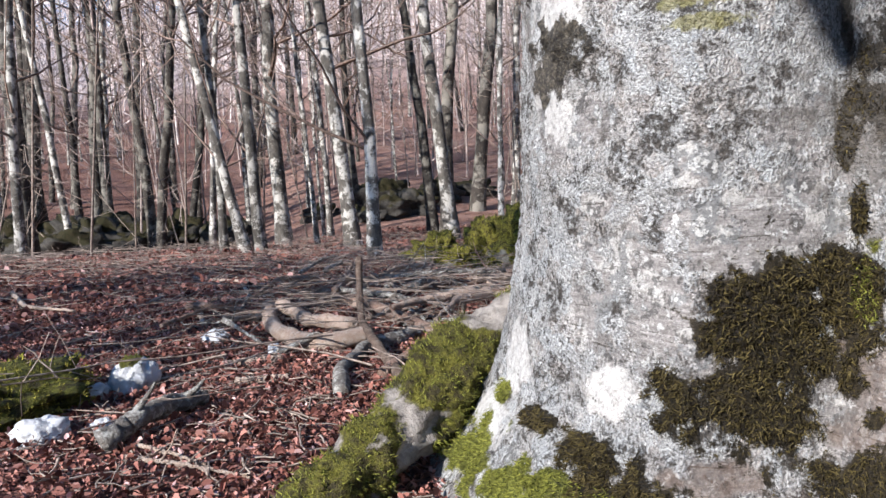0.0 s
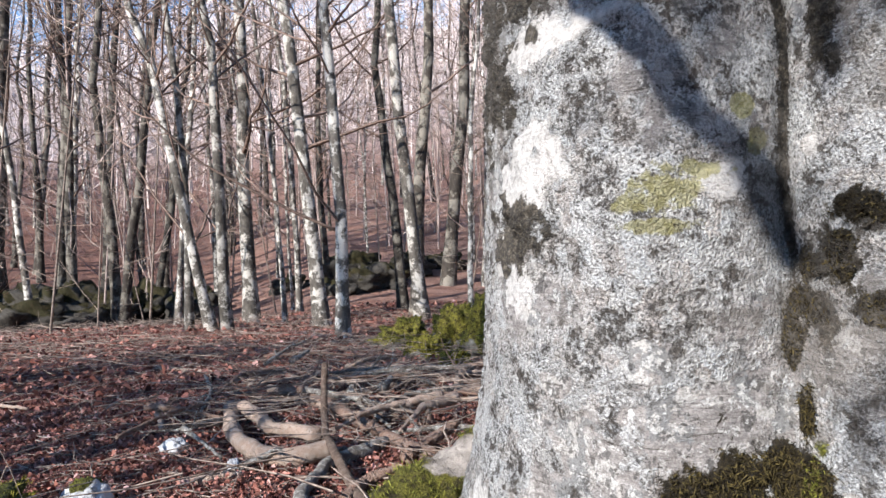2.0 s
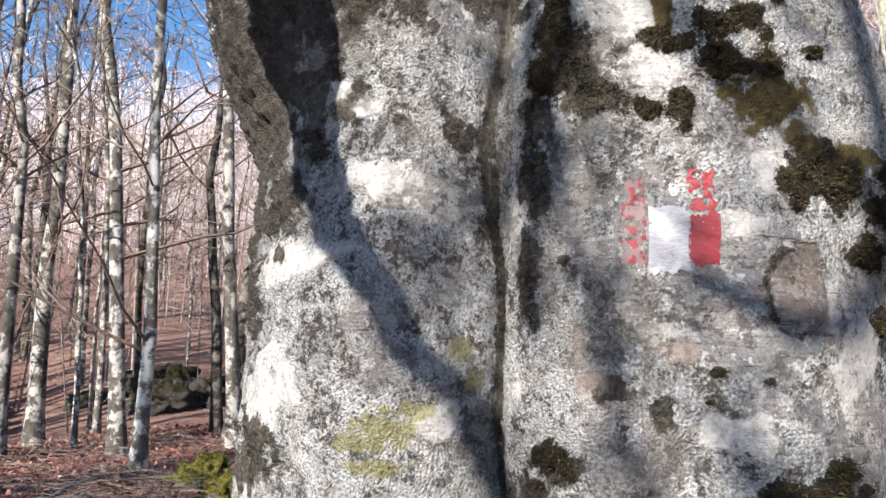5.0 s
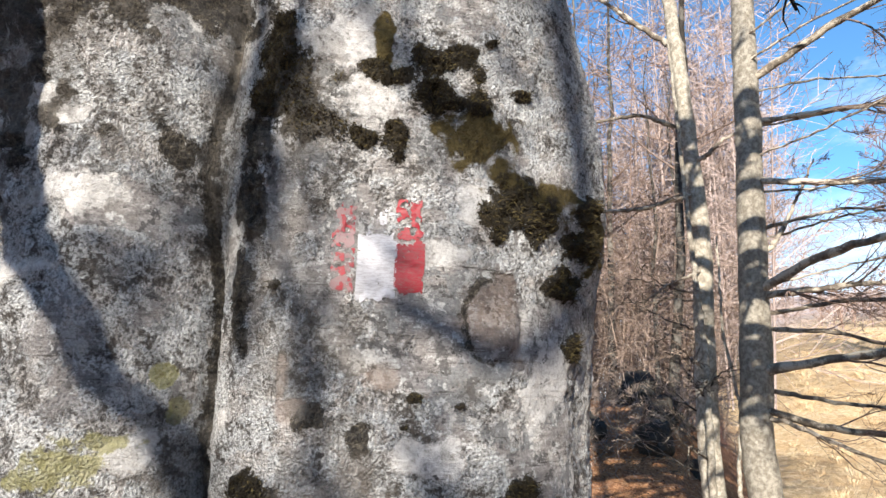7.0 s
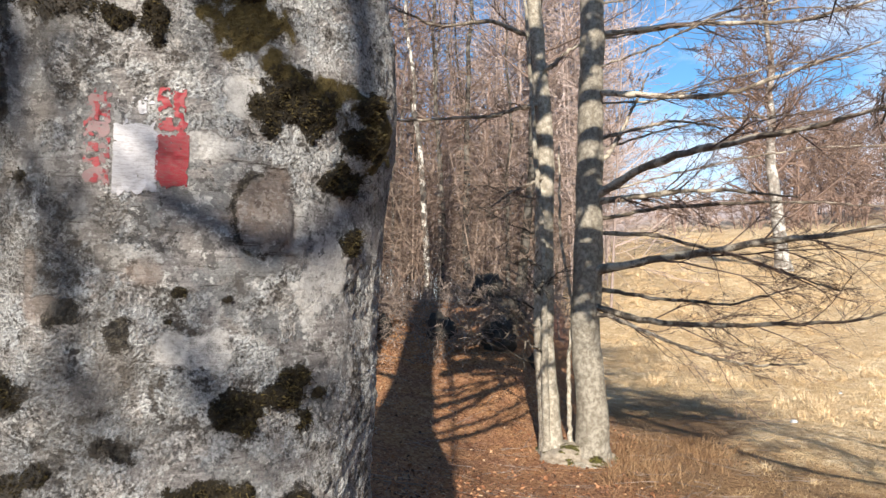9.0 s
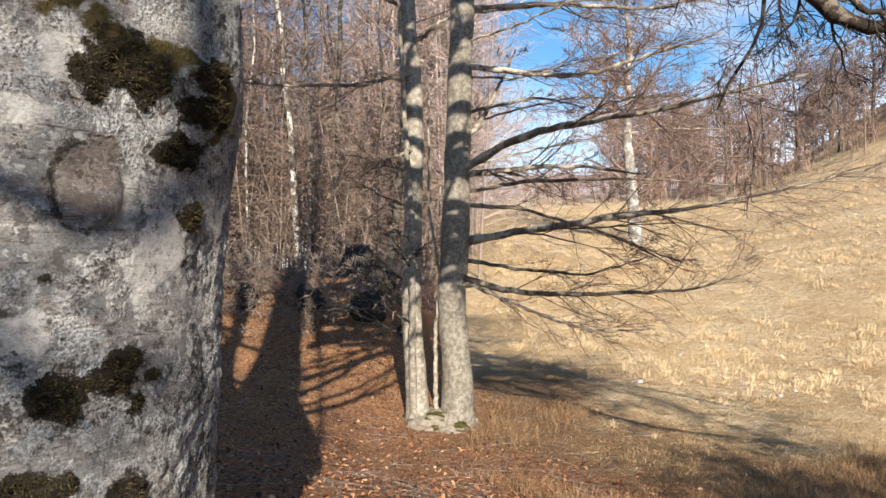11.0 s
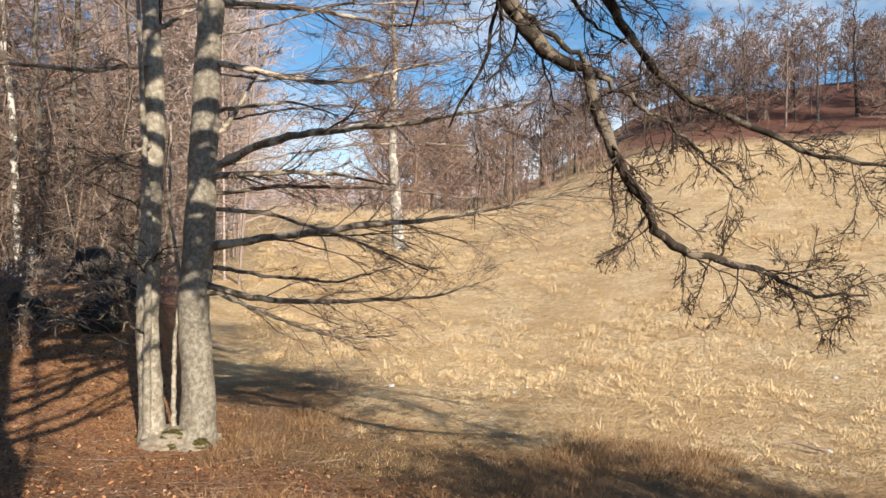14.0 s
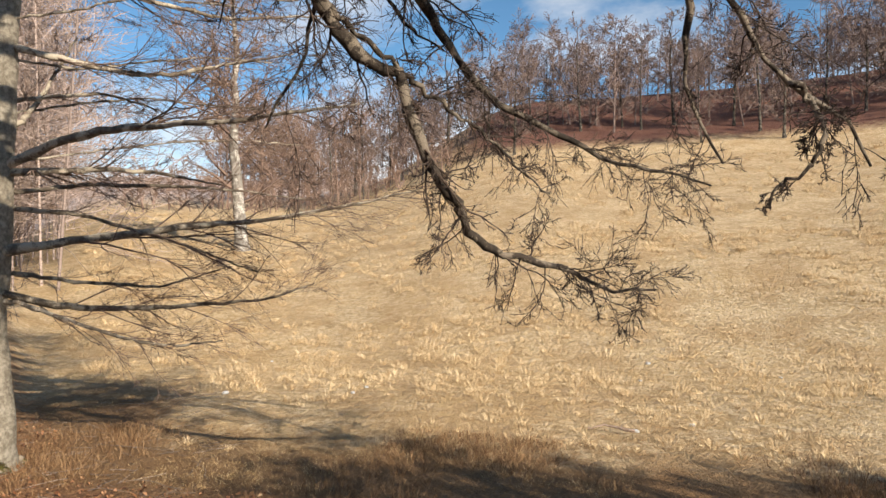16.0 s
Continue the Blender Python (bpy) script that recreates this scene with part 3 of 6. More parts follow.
def make_old_bark():
    m, nt, b = material("old_beech_bark_with_lichen", 0.9)
    n = Nodes(nt)
    # bare bark: grey, drawn out round the stem
    brush = n.noise(20, 6, 0.75, stretch=(1, 1, 6))
    bare = n.ramp(brush, [(0.28, (0.14, 0.131, 0.125)), (0.5, (0.265, 0.25, 0.24)), (0.72, (0.44, 0.42, 0.405))])
    # thin crusts with sharp edges, one over the other
    for size, rough, cut, tint, much in ((11, 0.66, 0.52, (0.205, 0.212, 0.213), 0.8), (17, 0.68, 0.55, (0.45, 0.44, 0.42), 0.9), (29, 0.70, 0.56, (0.085, 0.082, 0.08), 0.8), (44, 0.7, 0.57, (0.52, 0.52, 0.505), 0.9), (60, 0.7, 0.62, (0.06, 0.054, 0.048), 0.85)):
        bare = n.mix(n.ramp(n.noise(size, 9, rough), [(cut, 0.0), (cut + 0.018, much)]), bare, tint)
    bare = n.mix(1.0, bare, n.ramp(n.noise(210, 3, 0.7), [(0.35, 0.72), (0.65, 1.2)]), "MULTIPLY")
    crack = n.noise(9, 8, 0.8, stretch=(1, 1, 16))
    bare = n.mix(n.ramp(crack, [(0.385, 0.85), (0.41, 0.0)]), bare, (0.05, 0.043, 0.035))
    # leafy lichen: a patchwork of pale ragged lobes with dark gaps
    shift = nt.nodes.new("ShaderNodeTexNoise")
    shift.inputs["Scale"].default_value, shift.inputs["Detail"].default_value = 75, 4
    nt.links.new(n.coord, shift.inputs["Vector"])
    bend = nt.nodes.new("ShaderNodeVectorMath")
    bend.operation = "MULTIPLY_ADD"
    nt.links.new(shift.outputs["Color"], bend.inputs[0])
    bend.inputs[1].default_value = (0.020, 0.020, 0.020)
    nt.links.new(n.coord, bend.inputs[2])

    def cells(scale):
        c = nt.nodes.new("ShaderNodeTexVoronoi")
        c.inputs["Scale"].default_value = scale
        nt.links.new(bend.outputs[0], c.inputs["Vector"])
        return c

    lobe, field = cells(125), cells(22)
    crumb = n.noise(185, 3, 0.6)
    # how closely the lobes stand, and where some have fallen off
    loose = n.math("ADD", n.noise(9, 6, 0.72), n.math("MULTIPLY", n.math("SUBTRACT", n.noise(30, 6, 0.75), 0.5), 1.5))
    gone = n.math("ADD", loose, n.math("MULTIPLY", n.math("SUBTRACT", n.noise(95, 5, 0.75), 0.5), 1.1))
    gaps = n.ramp(gone, [(0.59, 0.0), (0.65, 0.8), (0.77, 1.0)])
    # cleft: the small shadows between crumbs, painted as dark colour
    cleft = n.math("MULTIPLY", n.ramp(crumb, [(0.40, 0.9), (0.50, 0.0)]), n.ramp(loose, [(0.34, 0.25), (0.56, 0.95)]))
    kinds_of = n.ramp(field.outputs["Color"], [(0.15, (0.47, 0.43, 0.40)), (0.35, (0.53, 0.505, 0.48)), (0.5, (0.54, 0.545, 0.54)), (0.65, (0.58, 0.605, 0.615)), (0.88, (0.72, 0.72, 0.71))])
    pale = n.mix(n.ramp(lobe.outputs["Color"], [(0.1, 0.0), (0.9, 0.75)]), kinds_of, (0.70, 0.71, 0.705))
    pale = n.mix(1.0, pale, n.ramp(n.noise(190, 4, 0.7), [(0.36, 0.48), (0.58, 0.98)]), "MULTIPLY")
    thallus = n.mix(cleft, n.mix(gaps, pale, n.ramp(n.noise(150, 4, 0.75), [(0.38, (0.022, 0.019, 0.017)), (0.65, (0.15, 0.135, 0.12))])), (0.085, 0.077, 0.069))
    rag = n.noise(70, 5, 0.75)
    ragged = n.noise(28, 7, 0.82)
    patch = n.math("MULTIPLY", n.ramp(n.noise(16, 6, 0.75), [(0.30, 0.5), (0.48, 1.0)]), n.attr("crust"))
    col = n.mix(edge_mask(n, patch, ragged, 0.2, 1.5), bare, thallus)
    col = n.mix(n.math("MULTIPLY", edge_mask(n, n.attr("white"), ragged, 0.15, 2.0), 0.75), col, n.ramp(n.noise(60, 7, 0.85), [(0.36, (0.26, 0.25, 0.235)), (0.5, (0.54, 0.53, 0.51)), (0.66, (0.72, 0.715, 0.70))]))
    col = n.mix(n.math("MULTIPLY", edge_mask(n, n.attr("rust"), ragged, 0.5, 1.3), 0.6), col, n.ramp(rag, [(0.3, (0.05, 0.03, 0.022)), (0.7, (0.20, 0.14, 0.105))]))
    col = n.mix(n.math("MULTIPLY", edge_mask(n, n.attr("yellow"), ragged, 0.2, 1.9), 0.8), col, n.ramp(brush, [(0.3, (0.21, 0.195, 0.085)), (0.7, (0.40, 0.385, 0.18))]))
    col = n.mix(n.math("MULTIPLY", edge_mask(n, n.attr("dark"), n.noise(52, 8, 0.88), 0.14, 2.2), 0.95), col, n.ramp(n.noise(110, 6, 0.8), [(0.44, (0.012, 0.010, 0.008)), (0.55, (0.06, 0.05, 0.036)), (0.68, (0.20, 0.18, 0.14))]))
    col = n.mix(edge_mask(n, n.attr("olive"), ragged, 0.2, 1.3), col, n.ramp(rag, [(0.3, (0.045, 0.032, 0.010)), (0.7, (0.13, 0.10, 0.035))]))
    col = n.mix(edge_mask(n, n.attr("green"), rag, 0.15, 1.0), col, n.ramp(n.noise(160, 3, 0.7), [(0.3, (0.045, 0.05, 0.007)), (0.7, (0.19, 0.195, 0.035))]))
    col = n.mix(edge_mask(n, n.attr("moss"), n.noise(38, 8, 0.85), 0.12, 2.0), col, n.ramp(n.noise(190, 3, 0.7), [(0.3, (0.008, 0.007, 0.004)), (0.55, (0.026, 0.020, 0.011)), (0.8, (0.065, 0.052, 0.022))]))
    # stain and soft shade together, mixed into the bark colour
    col = n.mix(n.math("MULTIPLY", edge_mask(n, n.attr("grime_shade"), n.noise(24, 8, 0.8), 0.10, 1.6), 0.45), col, n.ramp(n.noise(60, 6, 0.8), [(0.35, (0.05, 0.043, 0.036)), (0.65, (0.20, 0.185, 0.165))]))
    # small dark specks and brown stains all over
    col = n.mix(n.ramp(n.noise(50, 6, 0.75), [(0.60, 0.0), (0.66, 0.85)]), col, (0.045, 0.039, 0.032))
    col = n.mix(n.ramp(n.noise(7, 6, 0.8), [(0.56, 0.0), (0.72, 0.5)]), col, (0.10, 0.08, 0.062))
    n.put(b.inputs["Base Color"], col)
    relief = n.math("MULTIPLY", n.math("SUBTRACT", n.ramp(crumb, [(0.36, 0.0), (0.62, 1.0)]), n.math("MULTIPLY", gaps, 0.8)), n.attr("crust"))
    h = n.math("ADD", n.math("MULTIPLY", n.noise(120, 4, 0.75), 0.8), n.math("MULTIPLY", relief, 0.9))
    n.bump(b, n.math("ADD", h, n.math("MULTIPLY", crack, 0.6)), 1.0, 0.010)
    return m


great = tagged(new("beech_tree"), "huge old beech with grey bark crusted in pale lichen", "tree")
tme = mesh_of("trunk", pts, tf, make_old_bark())
for key, val in (("moss", m_moss), ("dark", m_dark), ("olive", m_olive), ("green", m_green), ("yellow", m_yellow), ("white", m_white), ("rust", m_rust), ("grime_shade", m_grime_shade), ("crust", m_crust)):
    attribute(tme, key, val)
part("trunk", tme, great, "grey bark crusted with pale lichen and dark moss")

# tufts of moss on the bark
g = np.random.default_rng(12)
normal = np.stack([np.cos(np.radians(ph)), np.sin(np.radians(ph)), 0 * ph], -1)


def tufts(mask, count, size, name, mat, label):
    pick = g.choice(np.flatnonzero(mask), count)
    base = pts[pick] + g.normal(size=(count, 3)) * 0.003
    d = normal[pick] + g.normal(size=(count, 3)) * 0.55
    d /= np.linalg.norm(d, axis=1, keepdims=True)
    side = np.cross(d, g.normal(size=(count, 3)))
    side /= np.linalg.norm(side, axis=1, keepdims=True)
    ln = size * (0.5 + g.random((count, 1)))
    v = np.stack([base - side * 0.0013, base + side * 0.0013, base + d * ln + side * 0.0004], 1).reshape(-1, 3)
    f = np.arange(count * 3).reshape(-1, 3)
    ob = part(name, mesh_of(name, v, f, mat, False), great, label)
    ob["kind"] = "stuff"


def make_tuft(name, a, b_):
    m, nt, b = material(name, 0.8)
    n = Nodes(nt)
    n.put(b.inputs["Base Color"], n.ramp(n.island(), [(0.0, a), (1.0, b_)]))
    return m


TUFT_DARK = make_tuft("dark_moss_tuft", (0.012, 0.009, 0.005), (0.085, 0.066, 0.024))
TUFT_LOW = make_tuft("brown_green_moss_tuft", (0.012, 0.009, 0.005), (0.09, 0.07, 0.022))
TUFT_GREEN = make_tuft("green_moss_tuft", (0.045, 0.05, 0.006), (0.23, 0.235, 0.04))
low = zz < 0.75
ragged_moss = m_moss + 0.30 * fbm(pts * 55, 3, 57)
tufts((ragged_moss > 0.62) & low, 16000, 0.013, "moss", TUFT_LOW, "dark brown-green moss tufts")
tufts((ragged_moss > 0.62) & ~low & (zz < 2.1), 9000, 0.009, "moss", TUFT_DARK, "dark brown moss tufts")
tufts((m_green > 0.6) & (zz > -0.1), 7000, 0.010, "moss", TUFT_GREEN, "yellow-green moss tufts")

# ---- the painted trail mark: red, white, red ----


def make_paint(name, col, dirt):
    m, nt, b = material(name, 0.55)
    n = Nodes(nt)
    c = n.mix(n.ramp(n.noise(75, 7, 0.8, stretch=(1, 1, 4)), [(0.45, 0.0), (0.62, 0.85)]), col, dirt)
    n.put(b.inputs["Base Color"], c)
    n.bump(b, n.noise(90, 4, 0.7), 0.5, 0.003)
    return m


def trunk_point(phi, z, off):
    """A place just over the bark."""
    ip = np.interp(phi, phis, np.arange(len(phis)))
    iz = np.interp(z, zs, np.arange(len(zs)))
    a, c = np.floor(ip).astype(int), np.floor(iz).astype(int)
    fa, fc = ip - a, iz - c
    r = (Rg[c, a] * (1 - fa) + Rg[c, a + 1] * fa) * (1 - fc) + (Rg[c + 1, a] * (1 - fa) + Rg[c + 1, a + 1] * fa) * fc + off
    return np.stack([AXIS[0] + r * np.cos(np.radians(phi)), AXIS[1] + r * np.sin(np.radians(phi)), z], -1)


def stripe(p0, p1, z0, z1, mat, label, worn, seed, solid):
    """Paint from bearing p0 to p1 and height z0 to z1, chipped away where worn."""
    nu, nv = 84, 190
    uu, vv = np.meshgrid(np.linspace(-0.06, 1.06, nu), np.linspace(-0.08, 1.05, nv))
    q = trunk_point(p0 + uu * (p1 - p0), z0 + vv * (z1 - z0), 0.0010 if mat.name.startswith("worn") else 0.0018)
    v = q.reshape(-1, 3)
    inside = np.minimum.reduce([uu * 6, (1 - uu) * 6, vv * 14, (1 - vv) * 14]).ravel()
    keep = np.clip(inside, -1, 0.25) + 0.6 * fbm(v * 120, 5, seed) + np.where(vv.ravel() + 0.1 * fbm(v * 30, 2, seed + 5) < solid, 0.45, -worn)
    i, j = np.meshgrid(np.arange(nv - 1), np.arange(nu - 1), indexing="ij")
    f = np.stack([i * nu + j, i * nu + j + 1, (i + 1) * nu + j + 1, (i + 1) * nu + j], -1).reshape(-1, 4)
    f = f[keep[f].mean(1) > 0.05]
    part("paint_stripe", mesh_of("paint_stripe", v, f, mat), great, label)


RED = make_paint("red_trail_paint", (0.24, 0.018, 0.028), (0.17, 0.075, 0.072))
WHITE_PAINT = make_paint("white_trail_paint", (0.42, 0.42, 0.45), (0.25, 0.245, 0.24))
PINK = make_paint("worn_pink_paint", (0.20, 0.115, 0.118), (0.18, 0.155, 0.15))
stripe(-104.9, -101.9, 1.36, 1.50, PINK, "thin worn wash of old red paint", 0.22, 66, 0.1)
stripe(-105.0, -101.8, 1.35, 1.505, RED, "flaking faded red paint stripe", 0.42, 61, -0.5)
stripe(-101.2, -96.6, 1.345, 1.50, WHITE_PAINT, "white paint stripe, worn away at its top", 0.42, 62, 0.66)
stripe(-96.4, -93.0, 1.362, 1.52, RED, "red paint stripe, worn away at its top", 0.24, 63, 0.50)


# ---- limbs of the great beech ----
def limb_meshes(name, line, r0, r1, parent, n=22, kids=9, length=0.34, seed=1, mat=None, levels=3, droop=-0.15, label="", flat=0.4, thin=0.0018, more=(7, 7), begin=0.12, wander=0.13, thick=0.55, knobby=0.10, twig=None, angle=(25, 60), bulk=1.0, uneven=0.014):
    """One limb, as a part, with its branches and twigs under it."""
    g = np.random.default_rng(seed)
    p = wobble(line, n, g, uneven, 1)[None]
    rr = ((r1 + (r0 - r1) * np.linspace(1, 0, n) ** bulk) * (1 + knobby * g.normal(size=n)))[None]
    v, f = tubes([(p, rr, 9)])
    limb = part(name, mesh_of(name, v, f, mat or LIMB_SHADED), parent, label)
    if not kids:
        return limb
    P1, R1 = sprout(g, p, rr, kids, length, angle, begin, 9, wander, droop, flat, thick)
    lots = [(P1, np.maximum(R1, thin * 1.5), 5)]
    if levels > 1:
        P2, R2 = sprout(g, P1, R1, more[0], 0.58, (angle[0] * 0.9, angle[1] * 0.9), 0.12, 6, wander * 1.2, droop * 0.5, flat, 0.7)
        lots.append((P2, np.maximum(R2, thin * 1.15), 4))
        if levels > 2:
            P3, R3 = sprout(g, P2, R2, more[1], 0.5, (22, 55), 0.1, 4, wander * 1.3, 0.05, 0.3, 0.8)
            lots.append((P3, np.maximum(R3, thin * 1.1), 1))
    v, f = tubes(lots)
    part("spray", mesh_of("spray", v, f, twig or mat or LIMB_SHADED), limb)["kind"] = "stuff"
    return limb


HANGING = [
    ([(1.5, 1.55, 4.2), (3.0, 1.5, 4.1), (4.3, 1.05, 3.5), (4.98, .62, 2.96), (5.02, .55, 2.76), (5.08, .36, 2.6), (5.14, .16, 2.52), (5.17, .11, 2.34), (5.2, .04, 2.08), (5.25, -.03, 1.92), (5.42, -.16, 1.7), (5.59, -.24, 1.49), (5.75, -.37, 1.38), (5.9, -.62, 1.34), (6.05, -.89, 1.24), (6.32, -1.31, 1.08), (6.42, -1.67, 1.06)], 0.088, 40, 34),
    ([(1.5, 1.6, 4.9), (3.6, 1.5, 4.9), (5.4, .9, 4.2), (6.19, .14, 3.37), (6.26, -.01, 3.1), (6.33, -.16, 2.83), (6.4, -.42, 2.63), (6.49, -.97, 2.32), (6.54, -1.48, 2.06), (6.55, -1.74, 2.05), (6.51, -2.14, 1.92)], 0.090, 32, 32),
    ([(1.6, 1.2, 4.6), (3.4, -.3, 4.6), (4.8, -1.3, 3.7), (5.24, -1.71, 2.95), (5.29, -1.68, 2.68), (5.33, -1.69, 2.43), (5.38, -1.8, 2.11), (5.39, -1.93, 1.92)], 0.065, 22, 14),
    ([(1.6, 1.1, 5.0), (3.4, -.8, 4.8), (4.7, -1.6, 3.5), (5.1, -1.86, 2.89), (5.11, -2.03, 2.69), (5.12, -2.16, 2.43), (5.1, -2.35, 2.26), (5.07, -2.55, 2.16), (5.1, -2.62, 1.99), (5.12, -2.69, 1.83)], 0.075, 22, 18),
    ([(1.55, 1.65, 4.6), (3.6, 1.7, 4.7), (5.2, 1.1, 3.9), (5.55, .84, 3.21), (5.52, .96, 2.83), (5.49, 1.03, 2.58), (5.44, 1.19, 2.41), (5.44, 1.21, 2.25)], 0.05, 18, 8),
    ([(4.98, .62, 2.96), (5.13, .16, 2.52), (5.33, 0, 2.43), (5.54, -.28, 2.25), (5.73, -.54, 2.05), (5.95, -.8, 1.8)], 0.02, 18, 14),
    ([(5.4, .95, 4.2), (6.15, .43, 3.38), (6.23, .22, 3.16), (6.3, .02, 3.03)], 0.03, 12, 8),
    ([(5.09, -2.2, 2.4), (5.06, -2.33, 2.25), (5.05, -2.42, 2.06), (5.09, -2.37, 1.86), (5.18, -2.2, 1.74), (5.23, -2.12, 1.61)], 0.022, 14, 12),
]
for k, (line, r0, n, kids) in enumerate(HANGING):
    limb_meshes("limb", line, r0, 0.007, great, n * 2, int(kids * 1.4), 0.15 if k < 4 else 0.3, 30 + k, LIMB_SHADED, 3, -0.3, "drooping limb with bare twigs, crown shade put into its dark colour", begin=0.3 if k < 5 else 0.15, more=(10, 8), thin=0.0020, wander=0.24, thick=0.27, knobby=0.14, twig=TWIG_DARK, bulk=0.85)
# the second stem, the crown, and low limbs over the path behind the eye
CROWN = [
    ([(0.80, 1.80, 2.6), (0.60, 2.00, 3.1), (0.50, 2.12, 3.6), (0.50, 2.14, 5.0), (0.40, 2.25, 8.0)], 0.17, 10),
    ([(0.98, 1.62, 9.0), (1.1, 1.5, 12), (1.0, 1.7, 15)], 0.30, 12),
    ([(1.3, 1.5, 5.5), (2.8, 0.6, 6.8), (4.5, -0.2, 7.6)], 0.13, 12),
    ([(1.2, 1.9, 6.0), (2.4, 3.0, 7.5), (3.6, 4.0, 8.4)], 0.12, 12),
    ([(1.2, 1.2, 7.0), (1.9, -0.6, 8.4), (2.6, -2.4, 9.0)], 0.12, 12),
    ([(0.8, 1.4, 6.5), (-0.6, 0.9, 8.0), (-2.2, 0.4, 9.0)], 0.12, 12),
    ([(0.8, 1.9, 8.0), (-0.4, 3.0, 9.6), (-1.5, 4.2, 10.6)], 0.10, 12),
    ([(1.2, 1.6, 8.5), (2.8, 1.5, 10.0), (4.4, 1.8, 10.8)], 0.10, 12),
]
CROWN += [
    ([(1.5, 1.3, 3.6), (2.6, 0.9, 4.0), (3.6, 0.3, 4.6)], 0.06, 14),
    ([(1.5, 1.4, 4.4), (2.7, 1.3, 5.0), (3.8, 0.6, 5.6)], 0.07, 14),
    ([(1.4, 1.2, 5.2), (2.3, 0.4, 5.6), (3.2, -0.6, 6.2)], 0.07, 14),
    ([(1.4, 1.4, 6.2), (2.7, 0.9, 6.6), (4.2, 0.6, 7.0)], 0.07, 14),
]
# limbs spread across the sun, whose shadows fan over the leaf litter
g = np.random.default_rng(19)
for k in range(11):
    z, out, w = 2.4 + 0.2 * k, 1.0 if k % 4 else -1.0, g.uniform(0.8, 1.8)
    up = g.uniform(0.7, 1.6)
    a, fwd = np.array([0.69, -0.72]) * out, np.array([0.72, 0.69])
    line = []
    for s, f, zz_ in ((0.25, 0, 0), (0.7, 0.15, 0.2), (1.0, 0.3, 0.4), (1.5, 0.6, 0.9)):
        q = AXIS + a * s * w + fwd * (0.3 + f * g.uniform(-0.5, 0.8))
        line.append((q[0], q[1], z + zz_ * up * w))
    CROWN.append((line, g.uniform(0.03, 0.06), 6))
CROWN += [([(1.5, 0.9, 4.8), (2.6, -0.8, 5.0), (3.7, -2.4, 4.6)], 0.07, 26), ([(1.5, 1.0, 4.4), (3.0, -0.4, 4.6), (4.6, -1.6, 4.5)], 0.06, 26)]
for k, (line, r0, kids) in enumerate(CROWN):
    limb_meshes("limb", line, r0, 0.02, great, 20, kids, 0.38, 130 + k, LIMB_SHADED, 3 if kids > 20 else 2, 0.1, begin=0.25, thin=0.005 if kids > 20 else 0.0018)


def cast(points, reach):
    """Places towards the sun from points on the bark."""
    return [tuple(Vector(p) + SUN_DIR * r) for p, r in zip(points, reach)]


LOW_LIMB = [(0.22, 1.35, 2.05)] + cast([(.26, 1.24, 1.76), (.30, 1.23, 1.56), (.34, 1.19, 1.40), (.43, 1.11, 1.28), (.53, 1.11, 1.16), (.61, 1.11, 1.06), (.64, 1.12, .97)], [0.7, 1.3, 1.9, 2.4, 2.8, 3.1, 3.3])
limb_meshes("limb", LOW_LIMB, 0.115, 0.028, great, 18, 0, 0.2, 150, LIMB_SHADED, 1, 0, "gnarled low limb", bulk=1.5)
DROOP_LIMB = [(0.75, 1.1, 4.8), (-0.6, 0.1, 5.0)] + cast([(.67, 1.07, 1.99), (.68, 1.05, 1.80), (.69, 1.04, 1.60), (.70, 1.03, 1.42), (.68, 1.05, 1.26)], [6.2, 6.5, 6.8, 7.1, 7.3])
# two unseen sprays, added towards the sun to dim parts of the trunk
SPRAY = [(0.6, 1.0, 5.6), (-1.4, -1.0, 5.9)] + cast([(.72, .95, 2.0), (.85, .9, 1.8), (1.0, .85, 1.65), (1.2, .82, 1.5)], [6.2, 6.6, 7.0, 7.4])
SPRAY_LOW = [(0.6, 0.9, 5.0), (-1.0, -1.0, 5.0)] + cast([(.70, .99, 1.42), (.73, .97, 1.24), (.79, .94, 1.05), (.9, .9, .9)], [5.5, 5.8, 6.1, 6.3])
limb_meshes("limb", SPRAY_LOW, 0.03, 0.012, great, 24, 11, 0.2, 154, LIMB_SHADED, 3, -0.3, "unseen twiggy limb, added to dapple the trunk with shade", begin=0.45, thin=0.004, more=(8, 7))
limb_meshes("limb", SPRAY, 0.035, 0.015, great, 24, 9, 0.3, 153, LIMB_SHADED, 3, -0.3, "unseen twiggy limb, added to dapple the trunk with shade", begin=0.5, thin=0.004, more=(8, 7))
limb_meshes("limb", DROOP_LIMB, 0.055, 0.024, great, 18, 2, 0.2, 151, LIMB_SHADED, 1, 0, "drooping limb")
SIDE_LIMB = [(1.0, 1.0, 5.2), (-0.6, -0.9, 5.4)] + cast([(1.20, .83, 2.2), (1.24, .83, 1.75), (1.25, .83, 1.35), (1.2, .84, 1.16), (1.09, .84, 1.22), (.99, .87, 1.29), (.92, .90, 1.33)], [4.6, 4.7, 4.8, 4.8, 4.8, 4.8, 4.8])
limb_meshes("limb", SIDE_LIMB, 0.045, 0.025, great, 30, 0, 0.15, 152, LIMB_SHADED, 1, 0, "long limb over the path")
